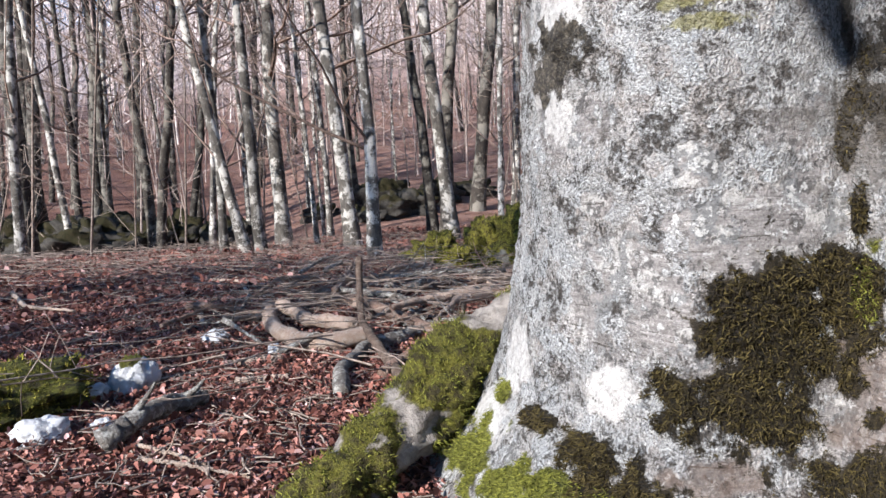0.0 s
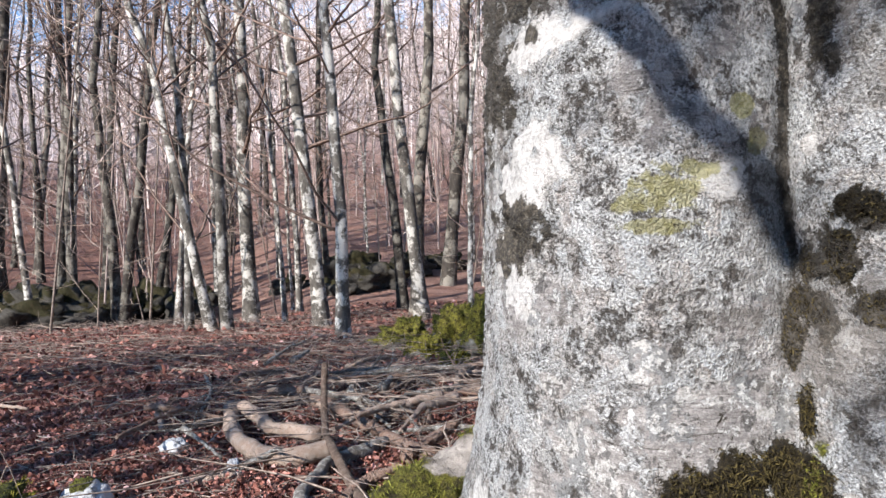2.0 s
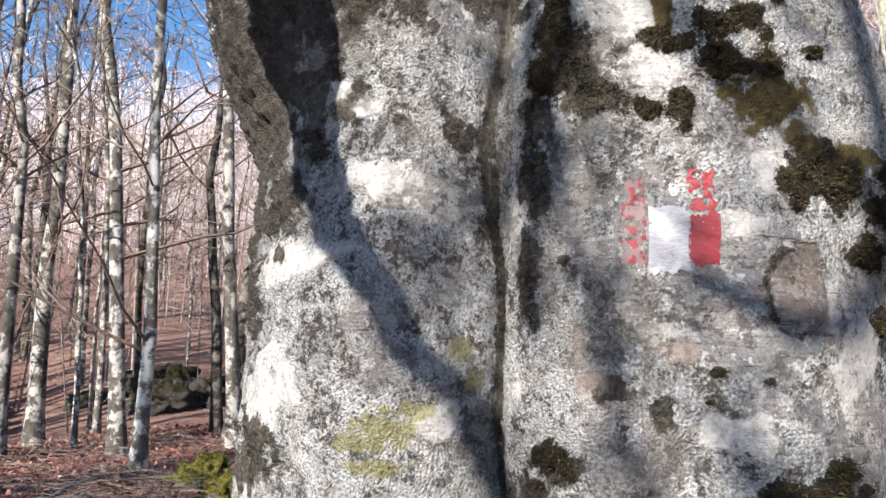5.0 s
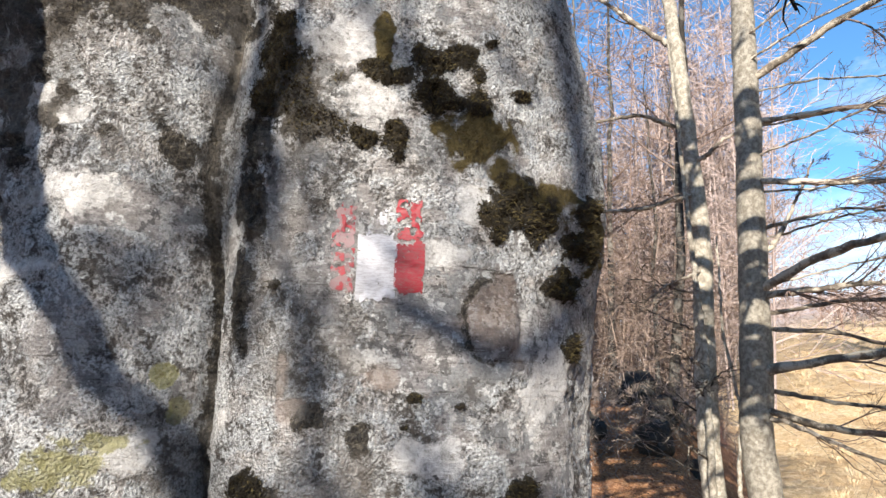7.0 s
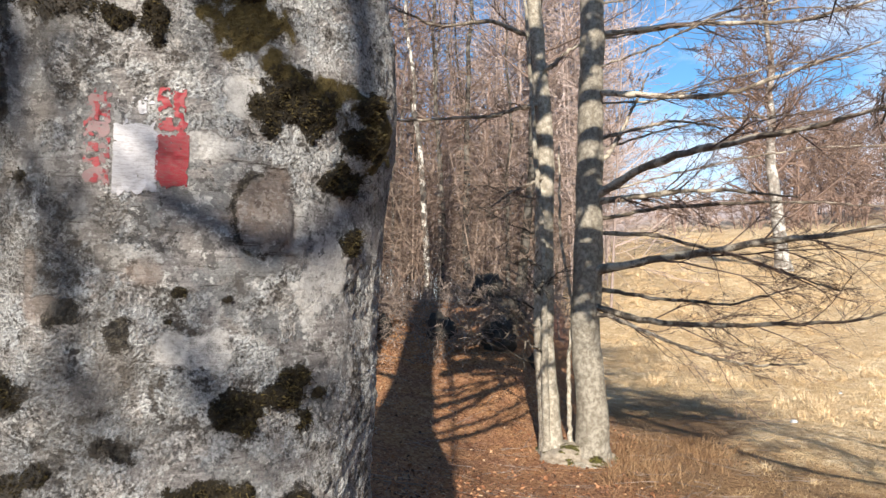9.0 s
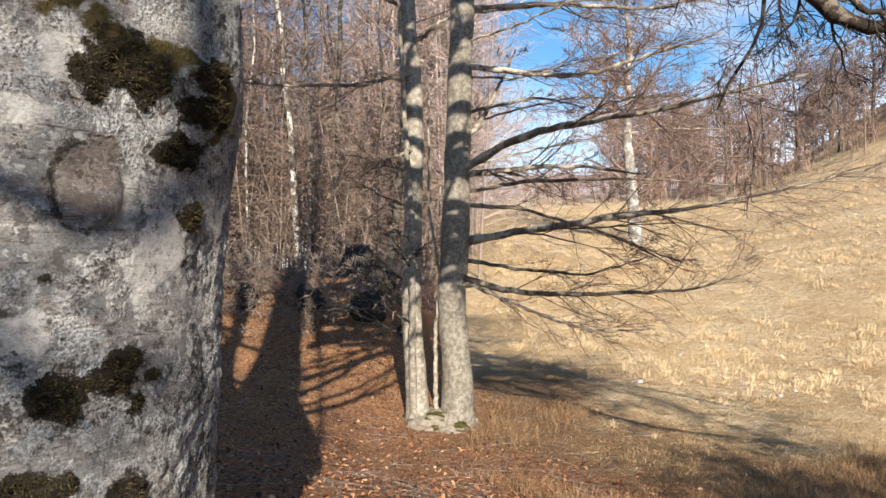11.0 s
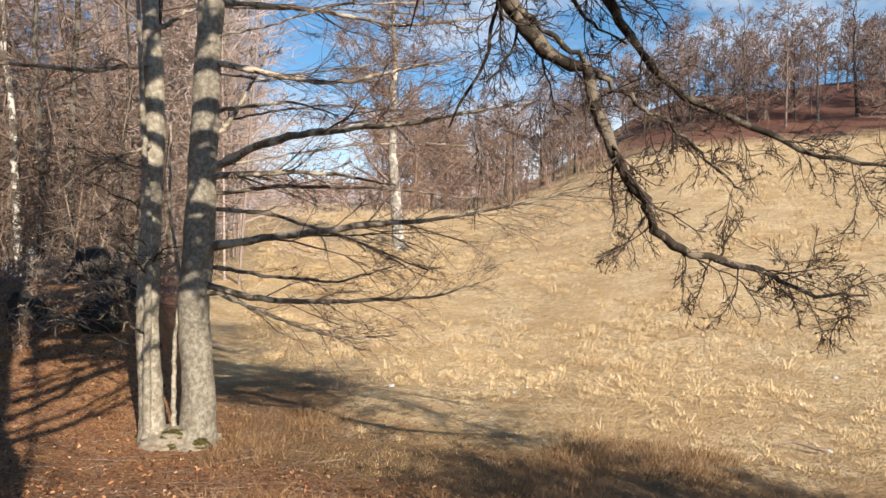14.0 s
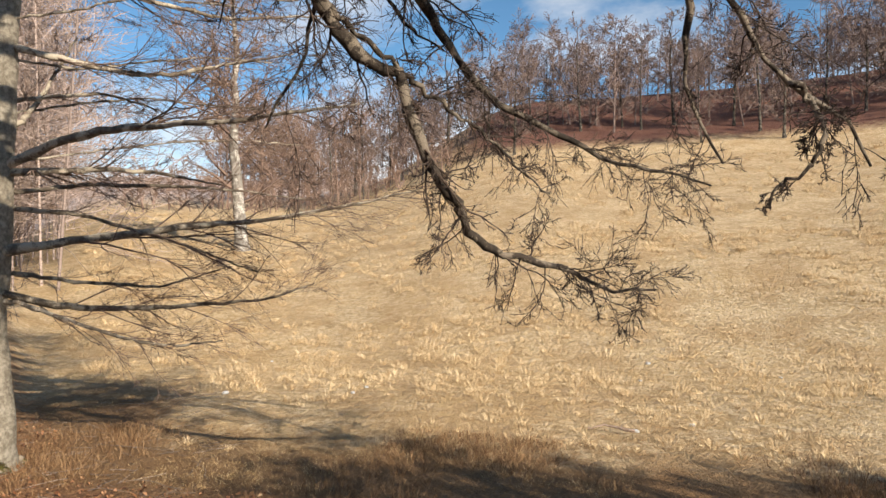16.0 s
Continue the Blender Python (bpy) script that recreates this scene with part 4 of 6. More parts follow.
# limbs across the sun, whose shadows band the twin stems
for k, (d, z, w, r) in enumerate([(4.6, 3.9, 0.2, .09), (5.1, 4.35, 0.0, .09), (4.8, 4.6, -0.2, .10), (5.0, 5.1, 0.2, .08), (4.7, 5.35, 0.0, .10), (4.9, 5.9, -0.3, .09), (4.6, 6.2, 0.3, .10), (5.0, 6.8, 0.1, .09), (6.5, 4.2, 0.1, .05), (6.3, 4.5, 0.0, .045)]):
    cx, cy = 7.05 - 0.688 * d, 5.0 - 0.725 * d
    far = d < 6
    line = [(1.35, 1.35, z + (0.9 if far else 0.5)), (2.2, 1.9 + w, z + 0.5) if far else (1.8, 1.1 + w, z + 0.3), (cx - 0.3, cy + 0.45, z + 0.12), (cx, cy, z), (cx + 0.5, cy - 0.6, z + 0.1), (cx + 1.0, cy - 1.3, z + 0.3)]
    limb_meshes("limb", line, r * 1.1, 0.06, great, 24, 4, 0.2, 170 + k, LIMB_SHADED, 2, 0.3, begin=0.35)

# ---- the twin beech at the wood's edge ----
twin = tagged(new("beech_tree"), "twin-stemmed pale beech with long low branches at the meadow's edge", "tree")
TWIN_R = [(7.16, 4.84, -0.95), (7.19, 4.80, -0.5), (7.12, 4.88, 0.73), (7.15, 4.84, 1.72), (7.17, 4.81, 2.99), (7.2, 4.79, 4.48), (7.3, 4.8, 7.5), (7.2, 4.9, 12)]
TWIN_L = [(6.95, 5.2, -0.95), (6.93, 5.25, -0.5), (6.89, 5.33, 0.62), (6.91, 5.31, 2.09), (6.92, 5.3, 2.98), (6.85, 5.38, 4.46), (6.6, 5.6, 8), (6.4, 5.8, 11)]
TWIN_S = [(6.8, 5.2, -0.95), (6.78, 5.2, -0.1), (6.72, 5.15, 0.9), (6.76, 5.2, 1.6), (6.7, 5.3, 3.2), (6.6, 5.4, 5.5)]
TWIN_T = [(7.0, 5.0, -0.95), (7.02, 5.05, 0.2), (7.06, 5.0, 1.0), (7.0, 5.15, 1.9), (7.05, 5.2, 3.0)]
for line, r0, r1, s in ((TWIN_R, 0.19, 0.08, 1), (TWIN_L, 0.135, 0.05, 2), (TWIN_S, 0.05, 0.014, 3), (TWIN_T, 0.03, 0.01, 4)):
    g = np.random.default_rng(s)
    p = wobble(line, 70, g, 0.005)
    rr = np.linspace(r0, r1, 70) * (1 + 0.5 * np.exp(-(p[:, 2] + 0.8) / 0.12)) * (1 + 0.03 * g.normal(size=70))
    v, f = tubes([(p[None], rr[None], 24)])
    v = v + (0.012 * r0 / 0.19) * np.stack([fbm(v * 5, 2, 3), fbm(v * 5 + 9, 2, 4), 0 * v[:, 0]], -1)
    part("trunk", mesh_of("trunk", v, f, BARK_TWIN), twin)
TWIN_LIMBS = [
    ([(7.16, 4.8, 2.3), (7.2, 4.57, 2.4), (7.21, 4.16, 2.58), (7.26, 3.68, 2.69), (7.42, 2.92, 2.77), (7.41, 2.38, 2.77), (7.36, 1.86, 2.81), (7.37, .97, 2.9)], 0.055, 18),
    ([(7.1, 4.85, 1.4), (7.17, 4.6, 1.46), (7.45, 4.31, 1.54), (7.87, 3.73, 1.65), (8.16, 3.28, 1.74), (8.54, 2.54, 1.82), (8.78, 1.97, 1.94), (8.99, 1.31, 2.08), (9.15, .65, 2.26)], 0.055, 22),
    ([(7.1, 4.88, 1.05), (7.18, 4.6, .98), (7.54, 4.35, .84), (8.05, 3.82, .8), (8.61, 3.02, .84), (8.93, 2.6, .87), (9.25, 2.1, 1.06)], 0.045, 20),
    ([(7.16, 4.8, 2.25), (7.36, 4.26, 2.29), (7.57, 3.87, 2.33), (7.79, 3.4, 2.31), (8.04, 2.78, 2.19)], 0.045, 14),
    ([(7.16, 4.8, 3.6), (7.36, 4.29, 3.5), (7.58, 3.9, 3.42), (7.71, 3.6, 3.38), (7.83, 3.29, 3.41), (8.03, 2.8, 3.55), (8.2, 2.0, 3.7)], 0.04, 16),
    ([(7.1, 4.88, .95), (7.2, 4.57, .91), (7.47, 4.07, .66), (7.68, 3.59, .47), (7.8, 3.22, .41), (7.95, 2.72, .45)], 0.03, 14),
    ([(7.1, 4.88, 1.25), (7.75, 4.27, 1.11), (8.4, 3.7, 1.04), (8.96, 3.17, 1.27)], 0.028, 16),
    ([(7.16, 4.8, 2.7), (7.27, 4.64, 2.81), (7.44, 4.58, 3.08), (7.64, 4.49, 3.49), (7.81, 4.41, 3.88)], 0.035, 8),
    ([(6.9, 5.3, 3.5), (6.67, 5.33, 3.46), (6.21, 5.53, 3.28), (5.79, 5.67, 3.22), (5.38, 5.76, 3.14), (4.76, 5.98, 3.09)], 0.03, 18),
    ([(6.9, 5.3, 2.6), (6.75, 5.25, 2.54), (6.47, 5.46, 2.39), (6.25, 5.6, 2.18)], 0.02, 12),
    ([(6.87, 5.36, 3.9), (6.86, 5.12, 3.95), (7.0, 4.97, 4.14), (7.18, 4.8, 4.24)], 0.035, 3),
    ([(7.16, 4.82, 3.0), (7.63, 4.32, 3.17), (7.9, 4.1, 3.25), (8.27, 3.67, 3.13)], 0.028, 14),
    ([(7.16, 4.8, 1.9), (7.6, 4.2, 1.85), (8.3, 3.4, 1.55), (8.9, 2.7, 1.2)], 0.028, 16),
    ([(7.16, 4.8, 2.05), (7.8, 4.2, 2.2), (8.6, 3.3, 2.25), (9.3, 2.2, 2.15)], 0.028, 16),
    ([(7.18, 4.8, 4.3), (7.9, 4.0, 4.4), (8.6, 3.0, 4.3), (9.2, 1.8, 4.5)], 0.035, 18),
    ([(7.2, 4.8, 4.8), (7.6, 3.9, 5.3), (7.9, 2.6, 5.6), (8.2, 1.2, 5.7)], 0.05, 18),
    ([(7.25, 4.8, 6.2), (8.0, 4.2, 7.2), (8.9, 3.2, 8.0), (9.7, 2.0, 8.4)], 0.05, 18),
    ([(6.7, 5.5, 5.5), (6.0, 6.2, 6.4), (5.2, 7.0, 7.0)], 0.04, 18),
    ([(6.9, 5.35, 4.3), (6.3, 5.6, 4.5), (5.6, 5.8, 4.3), (4.9, 5.9, 4.4)], 0.03, 18),
]
g = np.random.default_rng(47)
for k in range(9):
    z, a, ln = 2.5 + 0.42 * k, radians(g.uniform(-85, -30)), g.uniform(2.2, 3.8)
    d = np.array([math.cos(a), math.sin(a)])
    line = [(7.17 + d[0] * ln * u, 4.8 + d[1] * ln * u, z + ln * (0.30 * u - 0.16 * u * u) + 0.08 * g.normal()) for u in (0.0, 0.25, 0.5, 0.75, 1.0)]
    TWIN_LIMBS.append((line, 0.014, 10))
for k, (line, r0, kids) in enumerate(TWIN_LIMBS):
    limb_meshes("limb", line, r0, 0.009, twin, 32, kids, 0.44, 60 + k, LIMB_PALE, 3, -0.05, "pale bare branch banded with shadow", flat=0.65, thin=0.0015, more=(8, 7), wander=0.12, thick=0.30, twig=TWIG, angle=(16, 48), uneven=0.006)


# thin shoots about the stems
g = np.random.default_rng(90)
for k in range(12):
    z = g.uniform(0.2, 2.6)
    a, ln = g.uniform(1.2, 4.6), g.uniform(0.5, 1.1)
    p = (6.88, 5.3, z)
    q = (p[0] + math.cos(a) * ln * 0.5, p[1] + math.sin(a) * ln * 0.5, z + 0.15)
    limb_meshes("limb", [p, q, (p[0] + math.cos(a + 0.3) * ln, p[1] + math.sin(a + 0.3) * ln, z + g.uniform(-0.1, 0.5))], 0.012, 0.004, twin, 12, 7, 0.45, 400 + k, LIMB_SHADED, 2, 0.1, thin=0.0022)

# ---- slender forest beeches ----
def beech(seed, height, r0, low=0.15, kids=14, twigs=3, bark=None, sides=8, spread=0.22, thin=0.003, seconds=5, up=0.5, crown=None):
    """A slender beech: a trunk and a crown of thin rising branches. Returns its root."""
    g = np.random.default_rng(seed)
    n = 18
    line = np.zeros((n, 3))
    u = np.linspace(0, 1, n)
    bend = g.normal(size=2) * 0.008
    line[:, 0] = height * (bend[0] * np.sin(u * 4) + 0.009 * np.cumsum(g.normal(size=n)) * u)
    line[:, 1] = height * (bend[1] * np.sin(u * 3.3) + 0.009 * np.cumsum(g.normal(size=n)) * u)
    line[:, 2] = -0.3 + u * height
    rr = r0 * (1 - 0.85 * u) + 0.5 * r0 * np.exp(-(line[:, 2] + 0.3) / 0.35)
    root = new("beech_tree")
    v, f = tubes([(line[None], rr[None], sides)])
    part("trunk", mesh_of("trunk", v, f, bark or BARK_FOREST), root)
    P, Rr = line[None], np.maximum(rr, 0.01)[None]
    P1, R1 = sprout(g, P, Rr, kids, spread, (35, 75), low, 7, 0.16, up, 0.2, 0.35)
    P2, R2 = sprout(g, P1, R1, seconds, 0.5, (30, 65), 0.15, 5, 0.22, 0.2, 0.3)
    lots = [(P1, np.maximum(R1, thin * 1.5), 3), (P2, np.maximum(R2, thin * 1.3), 1)]
    if twigs:
        P3, R3 = sprout(g, P2, R2, twigs, 0.55, (25, 60), 0.1, 3, 0.2, 0.1, 0.2)
        lots.append((P3, np.maximum(R3, thin * 1.2), 1))
    v, f = tubes(lots)
    part("crown", mesh_of("crown", v, f, crown or TWIG), root)
    return root


def plant(root, x, y, turn, tilt=0.0, toward=0.0, size=1.0, first=False):
    """Stands a tree at x, y; the first of its kind is moved, the others are copies."""
    lean_axis = Vector((0, 0, 1)).cross(Vector((math.sin(radians(toward)), math.cos(radians(toward)), 0)))
    m = pose(x, y, ground_z(x, y)) @ Matrix.Rotation(radians(tilt), 4, lean_axis) @ pose(0, 0, 0, 0, 0, turn)
    if first:
        root.matrix_basis = m @ Matrix.Diagonal((size, size, size, 1))
        return root
    ob = copy_thing(root, m)
    ob.scale = (size, size, size)
    return ob


kinds = []
for k in range(9):
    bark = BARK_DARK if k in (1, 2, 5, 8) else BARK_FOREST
    t = beech(100 + k, 13 + 0.7 * k, (0.06, 0.08, 0.11, 0.085, 0.115, 0.13, 0.07, 0.095, 0.11)[k], (0.08, 0.12, 0.18)[k % 3], 20 + k % 4, 3, bark, thin=0.0045)
    tagged(t, "slender bare beech with grey lichen-spotted bark" if bark is BARK_FOREST else "slender bare beech with dark bark", "tree", "forest trees")
    kinds.append(t)
used = set()

# kind, x, y, tilt, bearing of the tilt, size
NAMED = [
    (6, -7.06, 13.0, 6, -90, 1.0), (2, -7.81, 15.5, 4, -90, 1.1), (5, -7.54, 15.5, 2, -90, 0.95), (2, -5.71, 13.5, 2, -90, 1.0), (8, -5.6, 13.4, 2, 80, 0.9),
    (0, -2.93, 9.05, 3, -90, 0.9), (3, -2.62, 9.01, 11, -95, 0.85), (3, -2.45, 9.1, 2, -90, 0.9), (4, -2.49, 10.6, 4, -90, 1.0), (4, -1.27, 9.57, 5, -95, 0.95),
    (3, -0.85, 8.15, 4, -95, 0.95), (0, -2.14, 12.9, 3, -90, 1.0), (2, -0.17, 11.9, 3, -90, 0.9), (7, 0.15, 10.2, 3, -90, 1.05), (8, 0.75, 15.9, 1, -90, 1.4),
    (0, 0.68, 8.0, 1, 0, 0.6), (7, 1.66, 15.8, 0, 0, 1.0), (0, -3.6, 11.2, 3, -90, 0.8), (6, -4.3, 12.6, 2, 90, 0.9), (0, -1.9, 10.2, 4, -80, 0.7),
]
for k, x, y, tilt, toward, size in NAMED:
    plant(kinds[k], x, y, 37 * k + 61 * x, tilt, toward, size, k not in used)
    used.add(k)
g = np.random.default_rng(3)
count = 0
while count < 150:
    th, r = radians(g.uniform(-48, 47)), math.sqrt(g.uniform(11 ** 2, 46 ** 2))
    x, y = 0.5 + r * math.sin(th), r * math.cos(th)
    if edge_side(np.array(x), np.array(y)) > -1.5 or (math.degrees(th) > 20 and r < 15):
        continue
    k = int(g.integers(0, 9))
    plant(kinds[k], x, y, g.uniform(0, 360), abs(g.normal()) * 2.5, g.uniform(-140, -40), g.uniform(0.55, 1.1), k not in used)
    used.add(k)
    count += 1

# dark-barked trunks added deeper in the wood to stand for its shade
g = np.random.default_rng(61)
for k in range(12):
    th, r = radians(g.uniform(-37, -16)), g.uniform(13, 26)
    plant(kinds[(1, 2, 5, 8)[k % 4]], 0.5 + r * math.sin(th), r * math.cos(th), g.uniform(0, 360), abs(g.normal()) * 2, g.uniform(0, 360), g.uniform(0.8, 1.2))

# trees behind the eye, whose shade dapples the floor
g = np.random.default_rng(29)
for k in range(11):
    w, s = g.uniform(-5.2, -2.8), g.uniform(6.5, 15)
    plant(kinds[(2, 4, 5, 8, 7)[k % 5]], 0.5 + 0.725 * w - 0.688 * s, 1 - 0.688 * w - 0.725 * s, g.uniform(0, 360), 2, g.uniform(0, 360), g.uniform(0.8, 1.1))

g = np.random.default_rng(33)
for k in range(36):
    th, r = radians(g.uniform(20, 51)), math.sqrt(g.uniform(14 ** 2, 42 ** 2))
    plant(kinds[(2, 5, 8, 2, 8, 3)[int(g.integers(0, 6))]], 0.5 + r * math.sin(th), r * math.cos(th), g.uniform(0, 360), abs(g.normal()) * 2, g.uniform(0, 360), g.uniform(0.6, 1.15))

# ---- beeches on and beyond the meadow ----
crowned = []
for k in range(4):
    t = beech(200 + k, 13, (0.17, 0.2, 0.15, 0.16)[k], 0.10, 30, 10, BARK_DARK, 6, 0.36, 0.017, 8, 0.45, TWIG_RIDGE)
    tagged(t, "bare spreading beech with a dense reddish twig crown", "tree", "meadow trees")
    crowned.append(t)
far_used = set()


def plant_far(k, x, y, size, turn):
    plant(crowned[k], x, y, turn, 1.5, turn, size, k not in far_used)
    far_used.add(k)


lone = beech(231, 15, 0.34, 0.12, 46, 12, BARK_LONE, 10, 0.34, 0.012, 9, 0.4, TWIG_RED)
tagged(lone, "pale-stemmed bare beech standing alone on the dry meadow", "tree")
plant(lone, 33.7, 13.9, 40, 1, 0, 1.0, True)
g = np.random.default_rng(9)
for k in range(24):
    th = radians(72 + 52 * (k + 0.5) / 24 + g.uniform(-1, 1))
    r = g.uniform(63, 78)
    plant_far(k % 4, 0.5 + r * math.sin(th), r * math.cos(th), g.uniform(0.65, 1.0), g.uniform(0, 360))


# paler than bare twigs: the look of sunlit crowns is in the colour
TWIG_MID = make_twig("sunlit_mid_forest_twig", (0.25, 0.19, 0.172), (0.50, 0.415, 0.38))
TWIG_BRUSH = make_twig("brush_twig", (0.10, 0.066, 0.05), (0.30, 0.235, 0.19))
TWIG_PALE = make_twig("fallen_twig_pale", (0.12, 0.09, 0.074), (0.36, 0.295, 0.25))


# ---- woods on the far slopes ----
def far_woods(name, count, bearings, reach, seed, thin, label, tall=(9, 14), mat=None, stem=0.075, angle=(30, 75), up=0.4, kids=15, seconds=7, spread=0.32):
    g = np.random.default_rng(seed)
    th = np.radians(g.uniform(*bearings, count))
    r = np.sqrt(g.uniform(reach[0] ** 2, reach[1] ** 2, count))
    x, y = 0.5 + r * np.sin(th), r * np.cos(th)
    z = terrain(x, y) - 0.2
    h = g.uniform(*tall, count)
    n = 5
    line = np.zeros((count, n, 3))
    u = np.linspace(0, 1, n)
    line[:, :, 0] = x[:, None] + g.normal(size=(count, 1)) * 0.6 * u
    line[:, :, 1] = y[:, None] + g.normal(size=(count, 1)) * 0.6 * u
    line[:, :, 2] = z[:, None] + h[:, None] * u
    rr = stem * (1 - 0.8 * u)[None, :] * g.uniform(0.6, 1.3, (count, 1))
    lots = [(line, rr, 4)]
    P1, R1 = sprout(g, line, rr, kids, spread, angle, 0.08, 5, 0.18, up, 0.2, 0.5)
    lots.append((P1, np.maximum(R1, thin), 1))
    P2, R2 = sprout(g, P1, R1, seconds, 0.6, (30, 65), 0.15, 3, 0.2, 0.2, 0.2, 0.5)
    lots.append((P2, np.maximum(R2, thin), 1))
    v, f = tubes(lots)
    tagged(new(name, mesh_of(name, v, f, mat or TWIG_HAZE)), label, "woods", kind="stuff")


far_woods("distant_woods", 340, (-60, 34), (44, 110), 5, 0.024, "distant bare beech woods, sunlit haze put into their pale pinkish colour", (12, 18), None, 0.06, (30, 75), 0.4, 18)
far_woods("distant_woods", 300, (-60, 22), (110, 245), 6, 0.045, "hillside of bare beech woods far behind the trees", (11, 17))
far_woods("distant_woods", 70, (64, 81), (66, 120), 8, 0.020, "reddish-brown bare woods behind the meadow", (9, 14), TWIG_RED, 0.09, (35, 80), 0.3, 26, 16, 0.36)
far_woods("distant_woods", 150, (79, 128), (70, 116), 9, 0.024, "dense purplish-brown bare woods on the ridge", (6, 12), TWIG_RIDGE, 0.10, (35, 80), 0.3, 28, 18, 0.36)
far_woods("distant_woods", 170, (16, 52), (40, 110), 10, 0.02, "bare woods behind the bank", (9, 14), TWIG_RED)

far_woods("undergrowth", 170, (26, 51), (14.5, 30), 11, 0.006, "thicket of young bare beeches on the bank", (2.5, 7), TWIG_BRUSH, 0.022, (55, 95), -0.15, 20)
far_woods("undergrowth", 110, (16, 45), (20, 44), 15, 0.011, "dense bare twigs of young beeches behind the bank", (7, 13), TWIG_RED, 0.035, (40, 90), 0.1, 22)
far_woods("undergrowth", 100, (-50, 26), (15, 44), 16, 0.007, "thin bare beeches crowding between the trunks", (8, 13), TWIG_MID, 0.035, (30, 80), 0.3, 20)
far_woods("undergrowth", 55, (-45, 8), (10, 30), 12, 0.004, "thin young bare beeches among the trunks", (3, 7), TWIG_PALE, 0.02, (40, 85), 0.1)

far_woods("undergrowth", 90, (58, 84), (62, 78), 13, 0.022, "brown bushes along the top of the slope", (2, 5), TWIG_RED)
far_woods("distant_woods", 170, (44, 82), (120, 260), 14, 0.05, "reddish bare woods on a far hill", (4, 7), TWIG_RED)
far_woods("distant_woods", 65, (28, 44), (24, 60), 17, 0.014, "tall bare beeches with dense reddish crowns behind the bank", (13, 20), TWIG_RIDGE, 0.07, (30, 85), 0.2, 26, 12)
far_woods("distant_woods", 85, (43, 55), (26, 60), 18, 0.011, "tall bare beeches with pinkish sunlit crowns beside the meadow", (13, 20), TWIG_MID, 0.06, (30, 85), 0.2, 26, 20)

# ---- young trees behind the eye, whose shade lies along the wood's edge ----
g = np.random.default_rng(41)
n, m = 85, 7
x, y, tall = g.uniform(-0.6, 2.2, n), g.uniform(-11.5, -4.2, n), g.uniform(3.4, 4.5, n)
u = np.linspace(0, 1, m)
line = np.zeros((n, m, 3))
line[:, :, 0] = x[:, None] + g.normal(size=(n, 1)) * 0.3 * u
line[:, :, 1] = y[:, None] + g.normal(size=(n, 1)) * 0.3 * u
line[:, :, 2] = terrain(x, y)[:, None] - 0.1 + tall[:, None] * u
rr = 0.03 * (1 - 0.8 * u)[None, :] * np.ones((n, 1))
P1, R1 = sprout(g, line, rr, 22, 0.3, (35, 75), 0.1, 5, 0.18, 0.3, 0.2, 0.5)
P2, R2 = sprout(g, P1, R1, 8, 0.5, (30, 65), 0.1, 3, 0.2, 0.1, 0.2, 0.7)
v, f = tubes([(line, rr, 5), (P1, np.maximum(R1, 0.007), 3), (P2, np.maximum(R2, 0.010), 1)])
tagged(new("undergrowth", mesh_of("undergrowth", v, f, TWIG_BRUSH)), "thicket of young bare beeches at the wood's edge", "woods", kind="stuff")

# ---- rocks ----
def make_rock(name, a, b_, moss_a=(0.02, 0.023, 0.004), moss_b=(0.15, 0.15, 0.022)):
    m, nt, b = material(name, 0.85)
    n = Nodes(nt)
    col = n.ramp(n.noise(18, 5, 0.7), [(0.3, a), (0.7, b_)])
    col = n.mix(n.ramp(n.noise(60, 4, 0.7), [(0.6, 0.0), (0.72, 0.7)]), col, (0.12, 0.11, 0.095))
    green = n.ramp(n.noise(90, 4, 0.75), [(0.3, moss_a), (0.7, moss_b)])
    green = n.mix(n.ramp(n.noise(14, 5, 0.75), [(0.5, 0.0), (0.62, 0.75)]), green, (0.06, 0.042, 0.022))
    # shaded crevices between moss cushions, painted as dark blotches
    green = n.mix(n.ramp(n.noise(28, 5, 0.7), [(0.46, 0.0), (0.6, 0.85)]), green, (0.022, 0.019, 0.007))
    col = n.mix(edge_mask(n, n.attr("moss"), n.noise(22, 5, 0.75), 0.15, 0.9), col, green)
    n.put(b.inputs["Base Color"], col)
    n.bump(b, n.math("ADD", n.noise(40, 5, 0.7), n.math("MULTIPLY", n.math("MULTIPLY", n.noise(170, 3, 0.7), n.attr("moss")), 1.2)), 0.9, 0.012)
    return m


STONE = make_rock("grey_limestone", (0.16, 0.158, 0.15), (0.36, 0.355, 0.335))
STONE_DARK = make_rock("dark_mossy_stone", (0.06, 0.058, 0.05), (0.17, 0.165, 0.15), (0.012, 0.012, 0.003), (0.27, 0.25, 0.035))
# stone and moss darkened in colour to stand for the wood's shade
STONE_SHADED = make_rock("shaded_mossy_stone", (0.015, 0.014, 0.012), (0.06, 0.055, 0.048), (0.006, 0.006, 0.002), (0.035, 0.032, 0.007))
STONE_WHITE = make_rock("white_limestone", (0.32, 0.33, 0.345), (0.60, 0.61, 0.63))


TUFT_ROCK = make_tuft("rock_moss_tuft", (0.03, 0.027, 0.006), (0.36, 0.33, 0.05))


